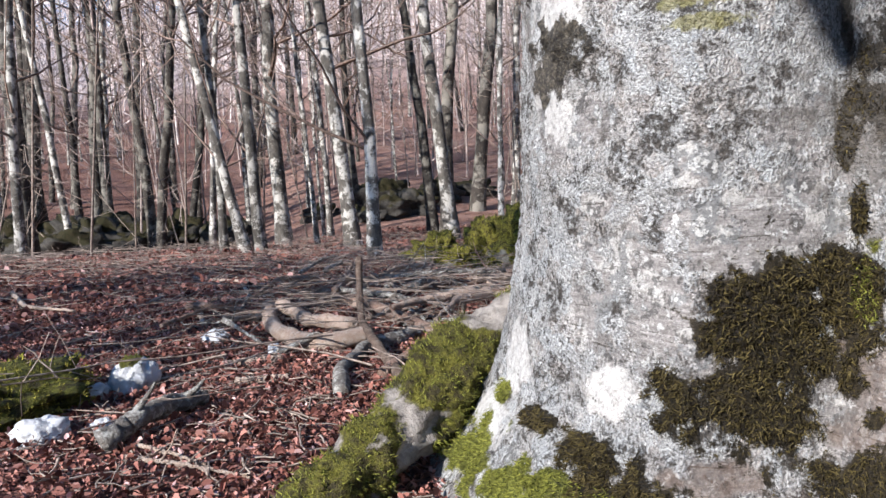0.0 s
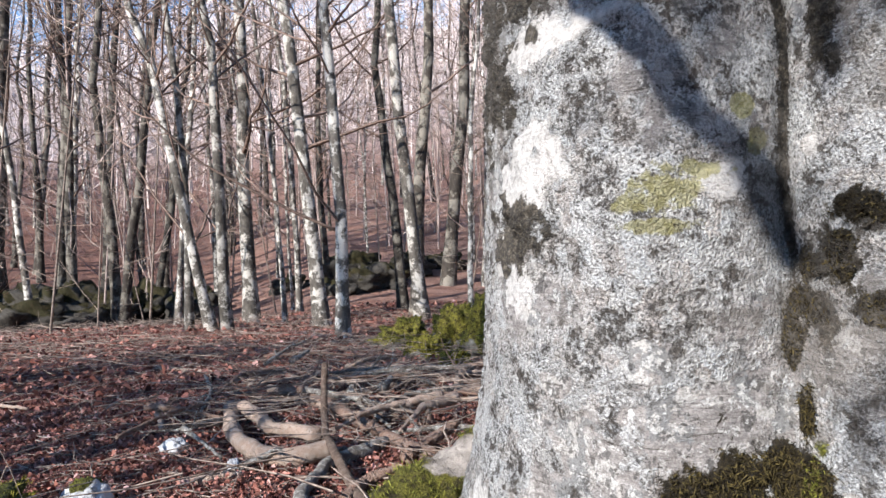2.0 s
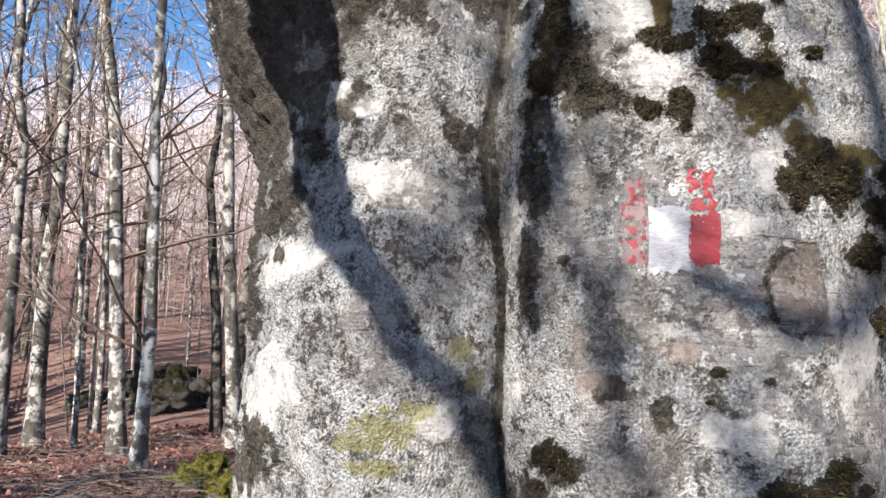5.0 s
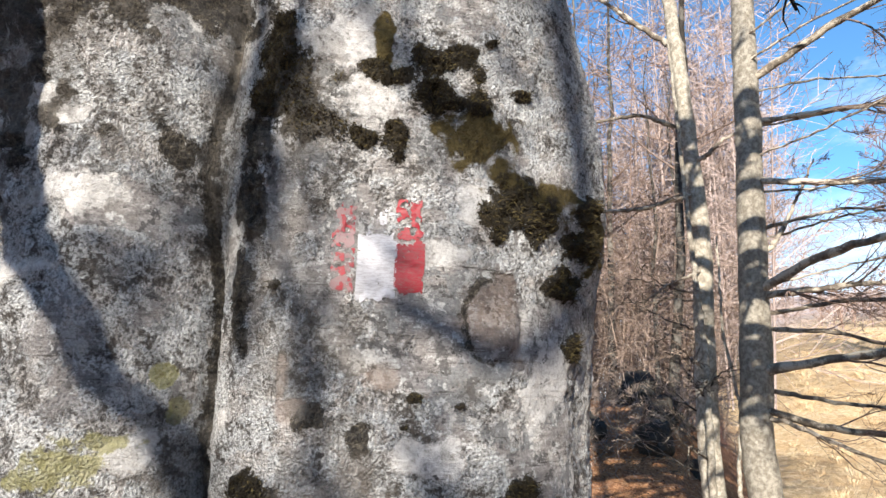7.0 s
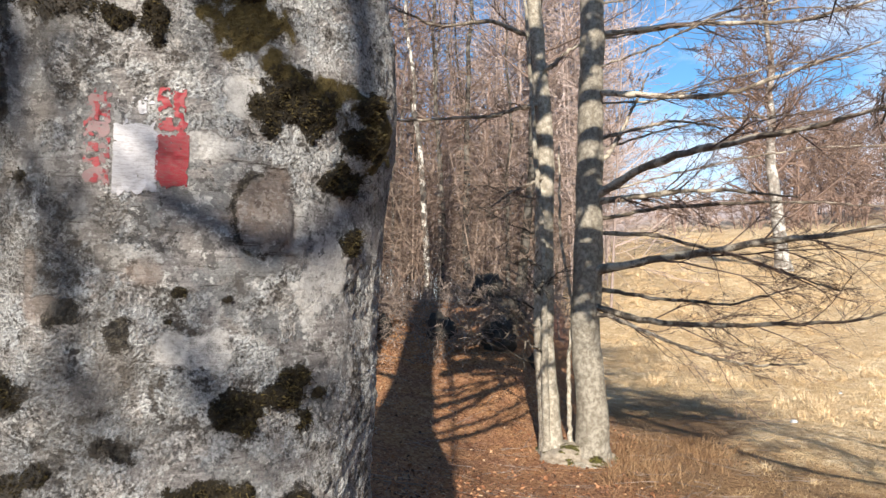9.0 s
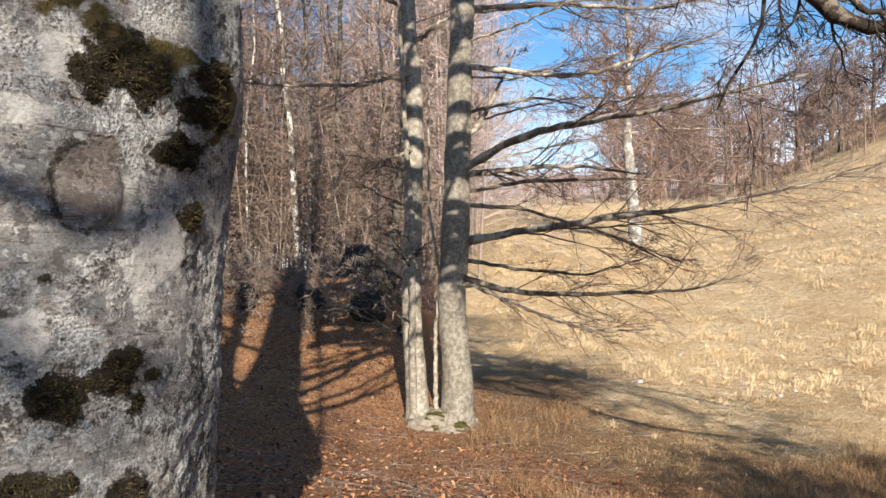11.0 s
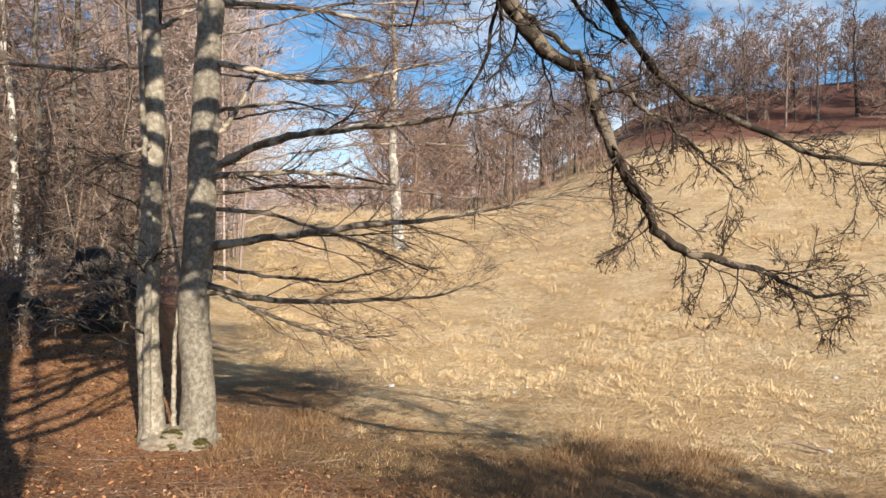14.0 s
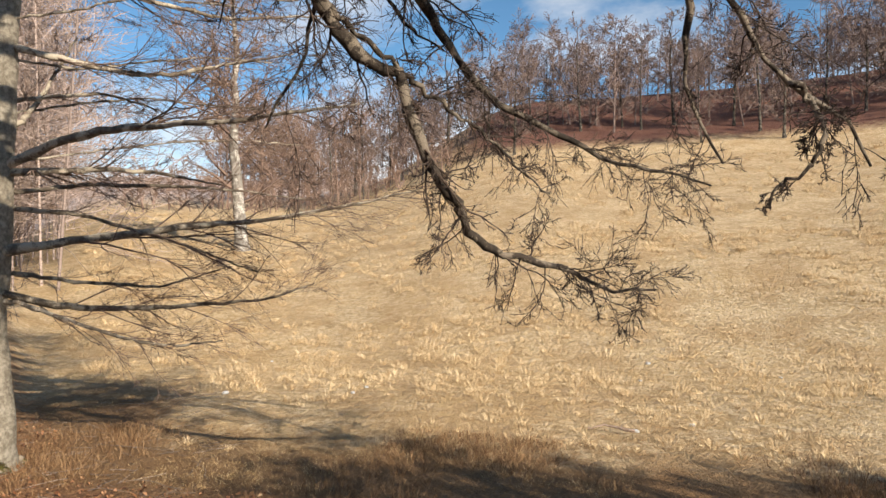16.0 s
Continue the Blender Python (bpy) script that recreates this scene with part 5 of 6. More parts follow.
def rock(x, y, size, seed, mat, moss, label, name="rock", sink=0.25, turn=0.0, detail=4, edge=0.35, tuft=0):
    """A boulder of half sizes size; moss 0..1 says how much of its top is green."""
    bm = bmesh.new()
    bmesh.ops.create_icosphere(bm, subdivisions=detail, radius=1)
    v = np.array([q.co[:] for q in bm.verts])
    f = np.array([[q.index for q in p.verts] for p in bm.faces])
    bm.free()
    d = 1 + edge * 0.55 * fbm(v * 1.1 + seed, 2, seed) + edge * 0.75 * np.abs(fbm(v * 2.6 + seed, 3, seed + 3)) + 0.10 * fbm(v * 5, 2, seed + 5) + 0.05 * fbm(v * 9, 2, seed + 6)
    cushion = sstep(-0.25, 0.6, v[:, 2] + 0.5 * fbm(v * 2.2, 3, seed + 9) + (moss - 0.5) * 2.0)
    d += 0.06 * cushion * (1 + fbm(v * 6, 3, seed + 12)) + (0.10 * fbm(v * 9, 3, seed + 14) - 0.16 * np.abs(fbm(v * 3.4, 2, seed + 15))) * (0.3 + cushion)
    v = v * d[:, None] * np.array(size)
    me = mesh_of(name, v, f, mat)
    attribute(me, "moss", cushion * min(1, moss * 4))
    ob = new(name, me)
    ob.matrix_world = pose(x, y, ground_z(x, y) + size[2] * (1 - sink * 2), 0, 0, turn)
    if tuft:
        g = np.random.default_rng(seed)
        pick = g.choice(np.flatnonzero(cushion > 0.6), tuft)
        d = v[pick] / np.array(size) ** 2
        d = d / np.linalg.norm(d, axis=1, keepdims=True) + g.normal(size=(tuft, 3)) * 0.5
        base = v[pick] + g.normal(size=(tuft, 3)) * min(size) * 0.05
        sd = np.cross(d, g.normal(size=(tuft, 3)))
        sd /= np.linalg.norm(sd, axis=1, keepdims=True)
        tv = np.stack([base - sd * 0.0016, base + sd * 0.0016, base + d * 0.009], 1).reshape(-1, 3)
        part("moss", mesh_of("moss", tv, np.arange(3 * tuft).reshape(-1, 3), TUFT_ROCK, False), ob, "green moss tufts")["kind"] = "stuff"
    return tagged(ob, label, "rock")


# ---- the mossy root at the foot of the old beech ----
g = np.random.default_rng(70)
line = wobble([(0.28, 1.92, 0.35), (0.10, 1.88, 0.275), (-0.05, 1.76, 0.195), (-0.19, 1.62, 0.105), (-0.32, 1.48, 0.0), (-0.48, 1.30, -0.15)], 60, g, 0.0, 12)
rr = np.interp(np.linspace(0, 1, 60), [0, 0.3, 0.6, 1], [0.14, 0.088, 0.088, 0.095])
v, f = tubes([(line[None], rr[None], 48)])
c = np.repeat(line, 48, axis=0)
out = (v - c) / (np.linalg.norm(v - c, axis=1, keepdims=True) + 1e-9)
cushion = np.clip(0.52 + 1.0 * fbm(v * 7, 4, 71) + 0.25 * out[:, 2] - 0.15 * out[:, 0], 0, 1)
v = v + out * (0.035 * fbm(v * 3.2, 2, 72) - 0.030 * np.abs(fbm(v * 7, 3, 75)) + 0.008 * fbm(v * 40, 2, 76) + 0.02 * cushion * (1 + fbm(v * 45, 2, 73)))[:, None]
me = mesh_of("root", v, f, make_rock("mossy_root_bark", (0.07, 0.06, 0.052), (0.34, 0.31, 0.28), (0.02, 0.02, 0.004), (0.16, 0.15, 0.022)))
attribute(me, "moss", cushion)
part("root", me, great, "grey surface root overgrown with yellow-green moss")
g = np.random.default_rng(74)
pick = g.choice(np.flatnonzero(cushion > 0.55), 9000)
base = v[pick] + g.normal(size=(9000, 3)) * 0.003
d = out[pick] + g.normal(size=(9000, 3)) * 0.5
side = np.cross(d, g.normal(size=(9000, 3)))
side /= np.linalg.norm(side, axis=1, keepdims=True)
tv = np.stack([base - side * 0.0013, base + side * 0.0013, base + d * 0.010], 1).reshape(-1, 3)
ob = part("moss", mesh_of("moss", tv, np.arange(27000).reshape(-1, 3), TUFT_GREEN, False), great, "yellow-green moss tufts on the root")
ob["kind"] = "stuff"

# the joined, mossy foot of the twin beech
bm = bmesh.new()
bmesh.ops.create_icosphere(bm, subdivisions=5, radius=1)
v = np.array([q.co[:] for q in bm.verts])
f = np.array([[q.index for q in p.verts] for p in bm.faces])
bm.free()
ray_ = np.arctan2(v[:, 1], v[:, 0])
wide = 1 + 0.28 * np.cos(ray_ * 5 + 1.0) * (1 - np.abs(v[:, 2])) + 0.18 * fbm(v * 2.5, 3, 81)
cushion = np.clip(0.25 + 0.7 * fbm(v * 5, 3, 82), 0, 1)
v = v * wide[:, None] * np.array([0.34, 0.30, 0.17])
c, s = math.cos(2.1), math.sin(2.1)
v = np.stack([v[:, 0] * c * 1.25 - v[:, 1] * s, v[:, 0] * s * 1.25 + v[:, 1] * c, v[:, 2]], -1) + np.array([7.06, 5.02, ground_z(7.06, 5.02) + 0.03])
me = mesh_of("root", v, f, make_rock("mossy_foot_bark", (0.15, 0.128, 0.10), (0.36, 0.32, 0.26), (0.03, 0.03, 0.008), (0.13, 0.12, 0.03)))
attribute(me, "moss", cushion)
part("root", me, twin, "mossy joined foot of the two stems")

rock(-1.52, 2.28, (0.24, 0.20, 0.10), 1, STONE, 0.95, "low mound covered in dark green moss", turn=20, edge=0.6, tuft=9000)
rock(-1.24, 2.02, (0.075, 0.06, 0.048), 2, STONE_WHITE, 0.0, "white limestone stone lying on dead leaves", turn=10)
rock(-1.19, 2.55, (0.075, 0.06, 0.085), 3, STONE_WHITE, 0.22, "white limestone stone with a cap of moss", turn=50)
rock(-1.30, 2.47, (0.06, 0.05, 0.03), 4, STONE_WHITE, 0.0, "small white stone lying on dead leaves", turn=80)
rock(-1.09, 2.09, (0.035, 0.03, 0.025), 5, STONE_WHITE, 0.0, "small white stone lying on dead leaves")
rock(-1.13, 3.30, (0.06, 0.05, 0.045), 6, STONE_WHITE, 0.0, "pale blue-grey stone lying on dead leaves")
rock(-0.76, 2.95, (0.03, 0.025, 0.035), 7, STONE_WHITE, 0.0, "small white stone lying on dead leaves")
for k, (x, y, s) in enumerate([(-0.05, 6.7, (0.18, 0.17, 0.17)), (0.15, 6.05, (0.13, 0.12, 0.12)), (0.44, 6.5, (0.19, 0.2, 0.25)), (0.34, 5.5, (0.08, 0.08, 0.10)), (0.72, 6.2, (0.2, 0.2, 0.27)), (-0.24, 6.95, (0.11, 0.11, 0.10)), (0.02, 6.2, (0.09, 0.09, 0.08))]):
    rock(x, y, s, 20 + k, STONE_DARK, 0.72, "boulder thickly covered in green moss", turn=40 * k, edge=0.8, tuft=6000, detail=5)
g = np.random.default_rng(83)
for k in range(36):
    th = radians(g.uniform(-38, -17) if k < 24 else g.uniform(-12, 2))
    r, s = g.uniform(15.2, 18.2), g.uniform(0.5, 1.0) if k < 24 else g.uniform(0.4, 0.7)
    rock(0.5 + r * math.sin(th), r * math.cos(th), (s * 0.8, s * 0.5, s * 0.45), 40 + k, STONE_SHADED, 0.3, "mossy boulder in a low bank among the trees, coloured as in shade", turn=63 * k, detail=4, edge=0.9)
for k, (x, y, s) in enumerate([(8.5, 7.7, 0.42), (9.3, 8.3, 0.5), (8.0, 8.6, 0.38), (9.9, 9.4, 0.55), (8.9, 7.2, 0.3), (7.3, 9.3, 0.35), (10.8, 10.3, 0.6)]):
    rock(x, y, (s * 0.55, s * 0.5, s * 0.6), 70 + k, STONE_SHADED, 0.1, "grey lichen-covered boulder on a bank, coloured as in shade", turn=47 * k, detail=4, edge=0.5)
g = np.random.default_rng(77)
for k in range(9):
    th, r = radians(g.uniform(62, 112)), g.uniform(8.5, 17)
    x, y = 0.5 + r * math.sin(th), r * math.cos(th)
    s = g.uniform(0.025, 0.05)
    rock(x, y, (s * 1.3, s, s * 0.7), 90 + k, STONE_WHITE, 0.0, "small white stone in dry grass", turn=40 * k, detail=2)

# ---- dead wood on the forest floor ----


def make_deadwood(name, a, b_, grey):
    m, nt, b = material(name, 0.85)
    n = Nodes(nt)
    col = n.ramp(n.noise(12, 5, 0.7), [(0.3, a), (0.7, b_)])
    col = n.mix(n.ramp(n.noise(30, 5, 0.75), [(0.48, 0.0), (0.62, 0.8)]), col, grey)
    col = n.mix(n.ramp(n.noise(90, 3, 0.7), [(0.6, 0.0), (0.7, 0.8)]), col, (0.06, 0.045, 0.035))
    n.put(b.inputs["Base Color"], col)
    n.bump(b, n.math("ADD", n.noise(50, 6, 0.75), n.noise(160, 3, 0.7)), 1.0, 0.012)
    return m


WOOD_PALE = make_deadwood("barkless_dead_wood", (0.28, 0.20, 0.155), (0.48, 0.37, 0.30), (0.44, 0.375, 0.32))
WOOD_RED = make_deadwood("reddish_dead_branch", (0.13, 0.08, 0.06), (0.30, 0.20, 0.155), (0.27, 0.215, 0.18))
WOOD_DARK = make_deadwood("dark_dead_branch", (0.05, 0.034, 0.026), (0.15, 0.105, 0.082), (0.20, 0.16, 0.13))
WOOD_GREY = make_deadwood("lichen_grey_dead_branch", (0.07, 0.06, 0.052), (0.22, 0.20, 0.18), (0.50, 0.50, 0.47))


def fallen(line, r0, r1, mat, seed, label, kids=0, name="fallen_branch"):
    """A dead branch on the ground, with broken ends."""
    g = np.random.default_rng(seed)
    n = 48
    p = wobble(line, n, g, 0.0015, 3)
    swell = np.interp(np.linspace(0, 8, n), np.arange(9), g.normal(size=9))
    rr = np.linspace(r0, r1, n) * (1 + 0.10 * swell)
    ends = [p[:1], p, p[-1:]]
    p2, r2 = np.concatenate(ends), np.concatenate([[0.001], rr, [0.001]])
    v, f = tubes([(p2[None], r2[None], 16)])
    wear = np.stack([fbm(v * 14, 3, seed), fbm(v * 14 + 5, 3, seed), fbm(v * 14 + 9, 3, seed)], -1)
    v = v + 0.16 * r0 * wear + 0.07 * r0 * np.stack([fbm(v * 60, 2, seed + 1), fbm(v * 60 + 5, 2, seed + 1), fbm(v * 60 + 9, 2, seed + 1)], -1)
    root = tagged(new(name, mesh_of(name, v, f, mat)), label, "branch")
    if kids:
        P1, R1 = sprout(g, p[None], rr[None], kids, 0.35, (30, 60), 0.2, 6, 0.2, 0.1, 0.6)
        for q, r in zip(P1, np.maximum(R1, 0.0025)):
            v, f = tubes([(q[None], r[None], 6)])
            part("side_shoot", mesh_of("side_shoot", v, f, mat), root)
    return root


fallen([(-1.03, 3.93, .10), (-.93, 3.55, .09), (-.82, 3.26, .09), (-.66, 3.03, .09), (-.52, 2.95, .09), (-.36, 3.04, .11)], 0.036, 0.042, WOOD_PALE, 1, "thick curved barkless log, pale brown", name="log")
fallen([(-.93, 3.82, .13), (-.7, 3.42, .11), (-.44, 3.22, .12)], 0.036, 0.030, WOOD_PALE, 2, "barkless brown log beside a curved one", name="log")
fallen([(-.37, 2.3, .06), (-.41, 2.57, .07), (-.36, 2.9, .08), (-.12, 3.2, .08)], 0.026, 0.032, WOOD_GREY, 3, "crooked grey log crusted with lichen", name="log")
fallen([(-.43, 3.42, .42), (-.42, 3.3, .28), (-.39, 3.11, .15), (-.22, 2.6, .08), (-.11, 2.32, .06)], 0.014, 0.026, WOOD_DARK, 4, "upright forked dead branch, dark brown")
fallen([(-.24, 2.5, .07), (-.18, 2.64, .09), (-.05, 2.72, .12)], 0.024, 0.016, WOOD_RED, 5, "short forked dead branch, reddish brown")
fallen([(-.84, 4.42, .10), (-.58, 4.13, .12), (-.26, 3.5, .11), (-.08, 3.2, .09), (.1, 2.94, .08)], 0.03, 0.035, WOOD_RED, 6, "long crooked dead branch on leaf litter", 4)
fallen([(-.95, 4.58, .08), (-.67, 4.28, .1), (-.44, 3.82, .09)], 0.028, 0.024, WOOD_PALE, 7, "broken pale dead branch on leaf litter", 2)
fallen([(-.42, 4.2, .05), (-.36, 4.5, .17), (-.1, 4.45, .22), (.14, 4.51, .10)], 0.022, 0.016, WOOD_GREY, 8, "arched grey dead branch", 4)
fallen([(-.02, 2.95, .09), (.22, 3.25, .16)], 0.03, 0.022, WOOD_RED, 9, "short dead branch leaning on others")
fallen([(-.80, 2.52, .05), (-.61, 2.56, .05)], 0.016, 0.012, WOOD_PALE, 10, "short pale broken branch")
fallen([(-.93, 2.79, .05), (-.75, 2.93, .05)], 0.013, 0.010, WOOD_PALE, 11, "short pale broken branch")
fallen([(-.87, 2.80, .045), (-.71, 2.89, .045)], 0.022, 0.016, WOOD_PALE, 12, "flat pale splinter of wood")
fallen([(-.98, 1.88, .06), (-.92, 1.99, .10), (-.90, 2.13, .09), (-.82, 2.27, .07)], 0.034, 0.026, WOOD_GREY, 13, "stubby grey branch crusted with white lichen", 2)
fallen([(-.90, 1.82, .04), (-.68, 1.71, .06), (-.50, 1.66, .04)], 0.007, 0.004, WOOD_PALE, 14, "thin pale twig with side shoots", 7, "fallen_twig")
fallen([(-.88, 1.88, .05), (-.70, 1.76, .06), (-.57, 1.63, .04)], 0.006, 0.003, WOOD_PALE, 15, "thin pale twig with side shoots", 6, "fallen_twig")
fallen([(-3.2, 5.0, .07), (-2.7, 4.34, .07), (-2.3, 4.18, .06)], 0.018, 0.008, WOOD_PALE, 16, "pale forked branch on leaf litter", 6)
fallen([(-2.1, 5.64, .06), (-1.55, 5.36, .06)], 0.018, 0.014, WOOD_PALE, 17, "short pale branch on leaf litter", 2)
fallen([(-1.53, 5.11, .07), (-1.31, 4.52, .08), (-1.2, 3.9, .06)], 0.014, 0.010, WOOD_GREY, 18, "thin grey branch on leaf litter", 4)
fallen([(-1.56, 4.2, .06), (-1.42, 3.87, .10), (-1.29, 3.6, .06)], 0.016, 0.014, WOOD_PALE, 19, "short crooked pale branch", 2)
fallen([(9.35, -1.9, -.74), (9.5, -1.55, -.70), (9.45, -1.35, -.74)], 0.02, 0.012, WOOD_PALE, 20, "pale bent stick in dry grass", 1)
fallen([(5.9, -.9, -.62), (5.95, -1.35, -.58), (6.0, -1.6, -.60)], 0.03, 0.02, WOOD_PALE, 21, "pale dead branch in brown grass", 1)
g = np.random.default_rng(31)
for k in range(34):
    x, y = g.normal(-0.15, 0.65), g.normal(4.4, 0.85)
    a, ln = g.uniform(0, 6.28), g.uniform(0.5, 1.3)
    z = ground_z(x, y) + g.uniform(0.02, 0.12)
    dx, dy = math.cos(a) * ln / 2, math.sin(a) * ln / 2
    fallen([(x - dx, y - dy, z + g.uniform(-0.02, 0.06)), (x + g.normal() * 0.07, y + g.normal() * 0.07, z + 0.05), (x + dx, y + dy, z)], g.uniform(0.010, 0.032), 0.006, (WOOD_PALE, WOOD_RED, WOOD_GREY)[k % 3], 200 + k, "dead branch in a heap of fallen wood", 4)


# ---- litter: twigs and leaves ----
def litter_twigs(count, pick, size, mat, label, seed, lift=0.03):
    g = np.random.default_rng(seed)
    x, y = pick(g, count)
    a, ln = g.uniform(0, 6.28, count), size * g.uniform(0.4, 1.6, count)
    n = 5
    u = np.linspace(-0.5, 0.5, n)
    P = np.zeros((count, n, 3))
    P[:, :, 0] = x[:, None] + np.cos(a)[:, None] * ln[:, None] * u + np.cumsum(g.normal(size=(count, n)), 1) * ln[:, None] * 0.05
    P[:, :, 1] = y[:, None] + np.sin(a)[:, None] * ln[:, None] * u + np.cumsum(g.normal(size=(count, n)), 1) * ln[:, None] * 0.05
    P[:, :, 2] = terrain(P[:, :, 0], P[:, :, 1]) + g.uniform(0.004, lift, (count, 1)) + g.normal(size=(count, 1)) * ln[:, None] * 0.10 * u + 0.004
    rr = (0.0022 + 0.0035 * g.random((count, 1)) ** 2) * np.linspace(1, 0.5, n)[None]
    Q, Rq = sprout(g, P, rr, 2, 0.45, (25, 60), 0.2, 3, 0.2, 0.1, 0.5)
    v, f = tubes([(P, rr, 3), (Q, np.maximum(Rq, 0.0014), 3)])
    tagged(new("fallen_twigs", mesh_of("fallen_twigs", v, f, mat)), label, "twigs", kind="stuff")


def wedge(lo, hi, r0, r1, power=1.0):
    def pick(g, count):
        th, r = np.radians(g.uniform(lo, hi, count)), r0 + (r1 - r0) * g.random(count) ** power
        return 0.3 + r * np.sin(th), r * np.cos(th)
    return pick


def heap(g, count):
    return g.normal(-0.2, 0.75, count), g.normal(4.3, 1.0, count)


litter_twigs(2400, wedge(-40, 14, 1.3, 6, 0.8), 0.09, TWIG_PALE, "thin dead twigs strewn over leaf litter", 1)
litter_twigs(480, heap, 0.5, TWIG_PALE, "heap of thin dead twigs and branches", 2, 0.20)
litter_twigs(1300, wedge(-42, 6, 6, 12), 0.5, TWIG_PALE, "thin pale twigs on the rise", 3, 0.12)
litter_twigs(700, wedge(15, 70, 3.5, 12), 0.4, TWIG_PALE, "thin twigs on red-brown leaf litter", 4)


def make_leaf(name, tint):
    m, nt, b = material(name, 0.7)
    n = Nodes(nt)
    col = n.ramp(n.island(), [(0.0, (0.04, 0.02, 0.015)), (0.25, (0.11, 0.05, 0.034)), (0.5, (0.22, 0.105, 0.068)), (0.75, (0.33, 0.175, 0.115)), (0.93, (0.40, 0.25, 0.175)), (1.0, (0.54, 0.43, 0.35))])
    n.put(b.inputs["Base Color"], n.mix(1.0, col, tint, "MULTIPLY"))
    return m


LEAF = make_leaf("dead_beech_leaf", (0.92, 0.76, 0.90))
LEAF_ORANGE = make_leaf("orange_fallen_leaf", (1.15, 1.08, 0.85))


def leaves(count, pick, size, seed, label, mat=None):
    """Curled dead leaves lying on the ground."""
    g = np.random.default_rng(seed)
    x, y = pick(g, count)
    keep = edge_side(x, y) < 0.3
    x, y = x[keep], y[keep]
    count = len(x)
    z = terrain(x, y) + g.uniform(0.002, 0.022, count)
    a = g.uniform(0, 6.28, count)
    s = size * (0.35 + 1.1 * g.random(count) ** 1.4)
    fx = np.stack([np.cos(a), np.sin(a), g.normal(size=count) * 0.3], -1)
    fy = np.stack([-np.sin(a), np.cos(a), g.normal(size=count) * 0.7], -1) * g.uniform(0.45, 1.0, (count, 1))
    up = np.array([0, 0, 1.0])
    c = np.stack([x, y, z], -1)
    curl = (g.normal(size=count) * 0.32 + 0.10)[:, None]
    s = s[:, None]
    pts6 = [c - fx * s * 0.5, c - fx * s * 0.1 + fy * s * 0.3 + up * s * curl, c + fx * s * 0.25 + fy * s * 0.24 + up * s * curl, c + fx * s * 0.5 + up * s * curl * 0.5, c + fx * s * 0.25 - fy * s * 0.24 + up * s * curl, c - fx * s * 0.1 - fy * s * 0.3 + up * s * curl]
    v = np.stack(pts6, 1).reshape(-1, 3)
    k = np.arange(count)[:, None] * 6
    f = np.concatenate([k + np.array([[0, 1, 2, 3]]), k + np.array([[0, 3, 4, 5]])])
    tagged(new("dead_leaves", mesh_of("dead_leaves", v, f, mat or LEAF, False)), label, "leaves", kind="stuff")


leaves(95000, wedge(-42, 16, 1.1, 5.5, 0.75), 0.022, 1, "red-brown dead beech leaves covering the forest floor")
leaves(26000, wedge(-42, 16, 4.5, 13, 0.8), 0.05, 2, "red-brown dead beech leaves on the rise")
leaves(16000, wedge(14, 84, 3.2, 11), 0.036, 3, "orange-brown dead beech leaves under the trees", LEAF_ORANGE)


# ---- dry grass ----
def make_grass(name, stops):
    m, nt, b = material(name, 0.8)
    n = Nodes(nt)
    n.put(b.inputs["Base Color"], n.ramp(n.island(), stops))
    return m


STRAW = make_grass("dry_grass", [(0.0, (0.33, 0.215, 0.10)), (0.5, (0.55, 0.40, 0.21)), (1.0, (0.72, 0.57, 0.35))])
BROWN_GRASS = make_grass("brown_grass", [(0.0, (0.10, 0.052, 0.028)), (0.5, (0.22, 0.125, 0.065)), (1.0, (0.40, 0.27, 0.15))])


def grass(count, tuft, pick, height, width, spread, mat, seed, label, side):
    """Tufts of leaning blades."""
    g = np.random.default_rng(seed)
    x, y = pick(g, count)
    thick = fbm(np.stack([x * 0.45, y * 0.45, 0 * x], -1), 3, seed) + 0.5 * g.random(count)
    e = edge_side(x, y)
    keep = (thick > 0.15) & (e > side[0]) & (e < side[1])
    x, y = x[keep], y[keep]
    big = np.repeat(g.uniform(0.6, 1.4, len(x)), tuft)
    cx, cy = np.repeat(x, tuft), np.repeat(y, tuft)
    n = len(cx)
    off = g.normal(size=(n, 2)) * spread * big[:, None]
    bx, by = cx + off[:, 0], cy + off[:, 1]
    base = np.stack([bx, by, terrain(bx, by) - 0.01], -1)
    h = height * big * g.uniform(0.5, 1.2, n)
    lean = np.stack([off[:, 0] / (spread + 1e-6) * 0.4 + g.normal(size=n) * 0.35, off[:, 1] / (spread + 1e-6) * 0.4 + g.normal(size=n) * 0.35, np.ones(n)], -1)
    tip = base + lean * h[:, None]
    a = g.uniform(0, 6.28, n)
    side_v = np.stack([np.cos(a), np.sin(a), 0 * a], -1) * width
    v = np.stack([base - side_v, base + side_v, tip], 1).reshape(-1, 3)
    tagged(new("dry_grass", mesh_of("dry_grass", v, np.arange(3 * n).reshape(-1, 3), mat, False)), label, "grass", kind="stuff")


grass(6500, 14, wedge(50, 128, 6.5, 16), 0.06, 0.0016, 0.07, STRAW, 1, "short straw-coloured grass of the meadow floor", (0.3, 99))
grass(6500, 14, wedge(52, 126, 13, 30), 0.08, 0.0026, 0.13, STRAW, 2, "straw-coloured grass on the slope", (1, 99))
grass(9000, 12, wedge(56, 130, 4.0, 10), 0.12, 0.0035, 0.05, BROWN_GRASS, 4, "brown grass along the wood's edge", (-1.2, 2.8))


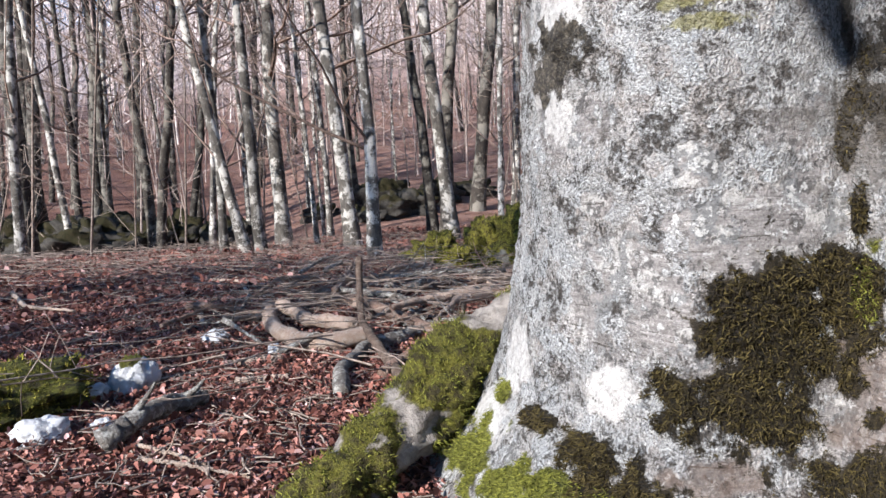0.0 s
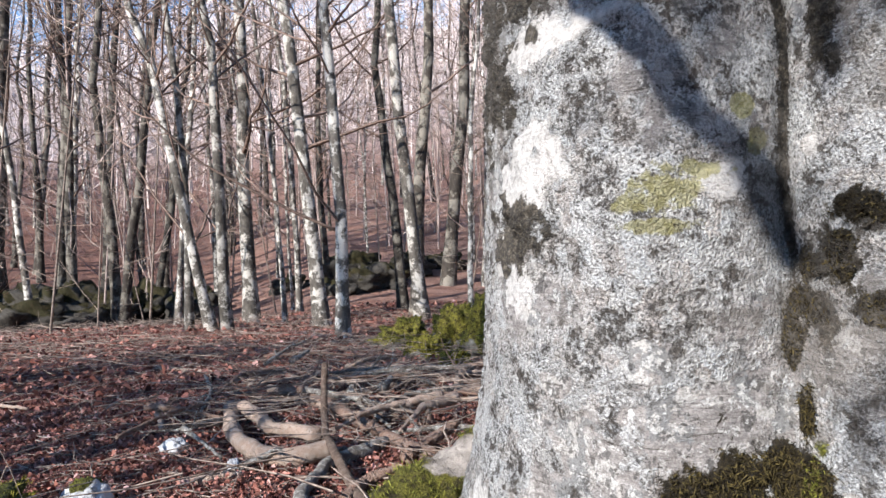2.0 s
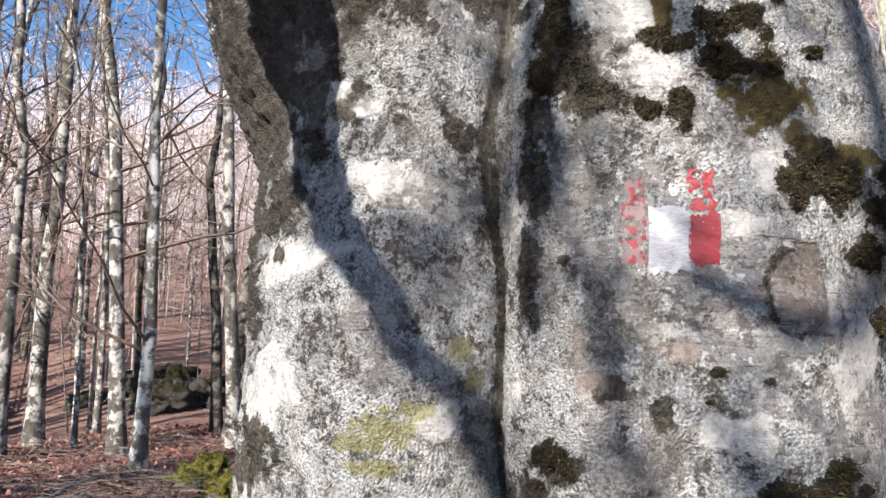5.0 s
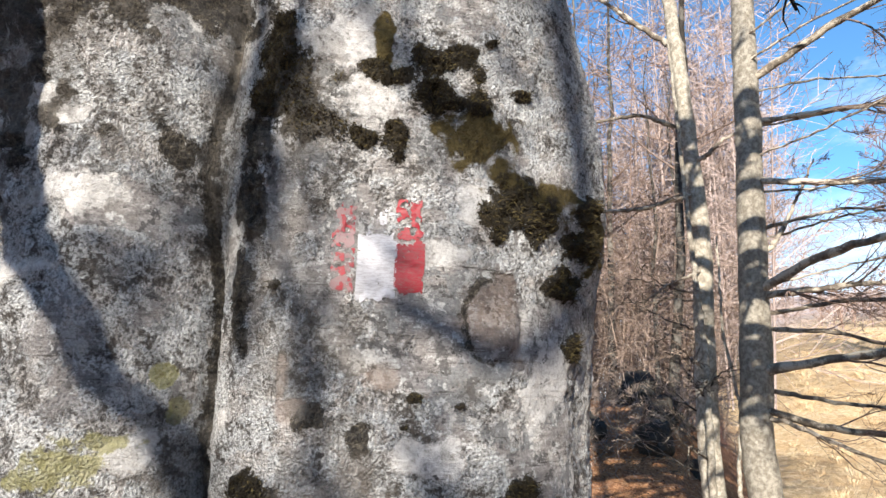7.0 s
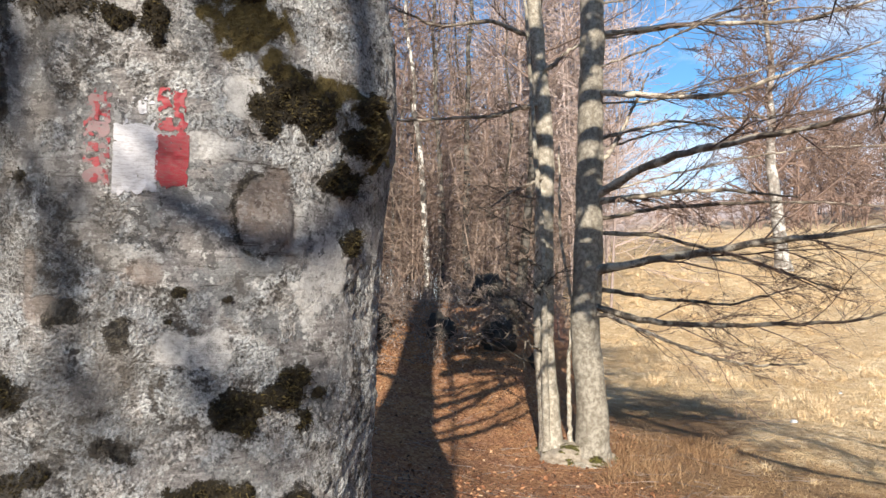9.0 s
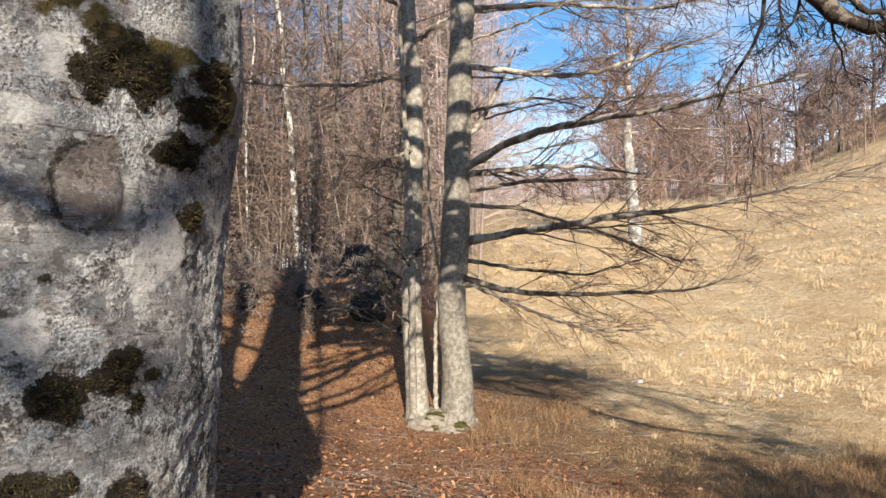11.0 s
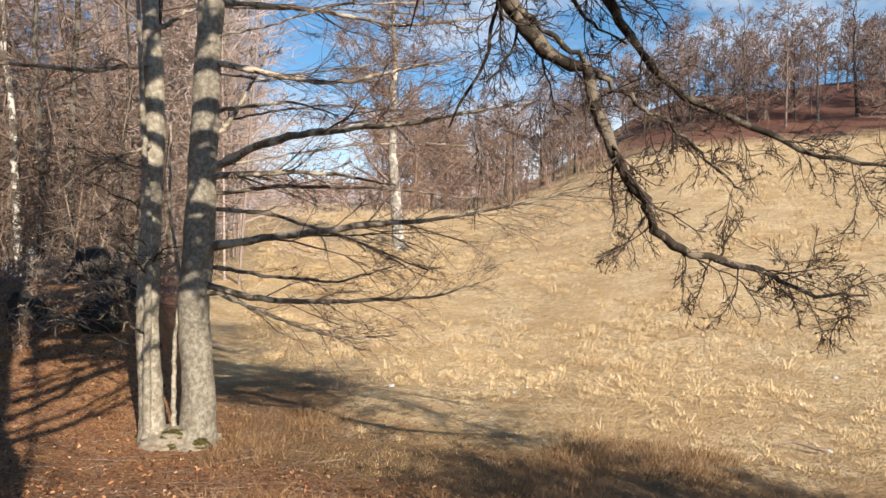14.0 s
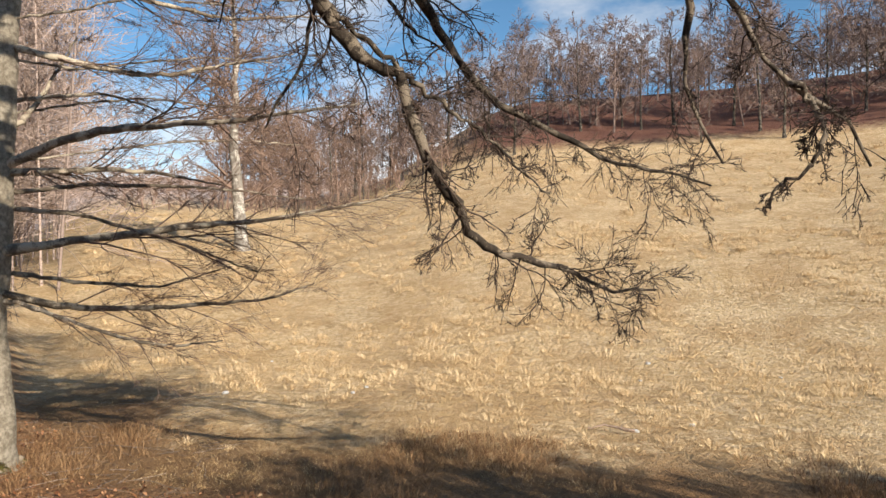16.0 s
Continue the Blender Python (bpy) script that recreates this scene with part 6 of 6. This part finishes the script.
TUSSOCK = make_grass("pale_tussock_grass", [(0.0, (0.40, 0.28, 0.155)), (0.5, (0.66, 0.50, 0.305)), (1.0, (0.84, 0.69, 0.46))])


def tussocks(count, pick, size, seed, label, blades=52):
    """Tussocks of arching dry blades."""
    g = np.random.default_rng(seed)
    x, y = pick(g, count)
    thick = fbm(np.stack([x * 0.3, y * 0.3, 0 * x], -1), 3, seed) + 0.6 * g.random(count)
    keep = (thick > 0.1) & (edge_side(x, y) > 1.2)
    x, y = x[keep], y[keep]
    n = len(x)
    s = size * g.uniform(0.5, 1.5, n)
    b0 = np.repeat(np.arange(n), blades)
    m = n * blades
    aa, rr_ = g.uniform(0, 6.28, m), g.random(m) ** 0.5
    out = np.stack([np.cos(aa), np.sin(aa), 0 * aa], -1)
    bx, by = x[b0] + s[b0] * 0.45 * rr_ * out[:, 0], y[b0] + s[b0] * 0.45 * rr_ * out[:, 1]
    p0 = np.stack([bx, by, terrain(bx, by) - 0.01], -1)
    up = np.array([0, 0, 1.0])
    ln = (s[b0] * g.uniform(0.5, 1.1, m))[:, None]
    p1 = p0 + (up * 0.5 + out * 0.55 * rr_[:, None] + g.normal(size=(m, 3)) * 0.12) * ln * 0.6
    p2 = p1 + (up * -0.1 + out * 0.8 + g.normal(size=(m, 3)) * 0.25) * ln * 0.45
    w = np.stack([-out[:, 1], out[:, 0], 0 * aa], -1) + g.normal(size=(m, 3)) * 0.3
    wide = (0.0012 + 0.00016 * np.hypot(x, y))[b0][:, None]
    v = np.stack([p0 - w * wide, p0 + w * wide, p1 + w * wide * 0.8, p1 - w * wide * 0.8, p2, p2 + w * wide * 0.2], 1).reshape(-1, 3)
    k = np.arange(m)[:, None] * 6
    f = np.concatenate([k + np.array([[0, 1, 2, 3]]), k + np.array([[3, 2, 5, 4]])])
    tagged(new("grass_tussocks", mesh_of("grass_tussocks", v, f, TUSSOCK, False)), label, "grass", kind="stuff")


tussocks(1300, wedge(56, 126, 12, 30), 0.36, 5, "tussocks of pale dry grass on the slope")
tussocks(2600, wedge(56, 126, 26, 60), 0.42, 6, "tussocks of pale dry grass higher up", 30)
tussocks(420, wedge(66, 126, 8.4, 14), 0.20, 7, "tussocks of pale dry grass in the hollow")


# ---- brushwood on the bank ----
def brush(x, y, size, seed, mat):
    """A low tangle of thin leafless shoots."""
    g = np.random.default_rng(seed)
    k = 16
    a = g.uniform(0, 6.28, k)
    base = np.stack([g.normal(size=k) * 0.2, g.normal(size=k) * 0.2, -0.1 + 0 * a], -1)
    d = np.stack([np.cos(a) * 0.9, np.sin(a) * 0.9, g.uniform(0.3, 1.0, k)], -1)
    n = 8
    dirs = d[:, None] + np.cumsum(g.normal(size=(k, n - 1, 3)) * 0.12, 1)
    dirs[:, :, 2] -= np.linspace(0, 0.7, n - 1)[None]
    dirs /= np.linalg.norm(dirs, axis=2, keepdims=True)
    P = np.concatenate([base[:, None], base[:, None] + np.cumsum(dirs * (size * g.uniform(0.12, 0.26, (k, 1, 1))), 1)], 1)
    rr = 0.009 * np.linspace(1, 0.3, n)[None] * np.ones((k, 1))
    P2, R2 = sprout(g, P, rr, 8, 0.5, (25, 65), 0.15, 5, 0.2, -0.1, 0.3)
    P3, R3 = sprout(g, P2, R2, 4, 0.5, (25, 65), 0.15, 3, 0.2, 0, 0.3)
    v, f = tubes([(P, rr, 4), (P2, np.maximum(R2, 0.004), 3), (P3, np.maximum(R3, 0.0045), 1)])
    ob = new("brushwood", mesh_of("brushwood", v, f, mat))
    ob.matrix_world = pose(x, y, ground_z(x, y))
    return tagged(ob, "tangle of thin bare shoots on the bank", "shrub", "brushwood")


g = np.random.default_rng(55)
for k in range(18):
    th, r = radians(g.uniform(30, 48)), g.uniform(10.5, 14.5)
    brush(0.5 + r * math.sin(th), r * math.cos(th), g.uniform(0.7, 1.1), 300 + k, TWIG_PALE)
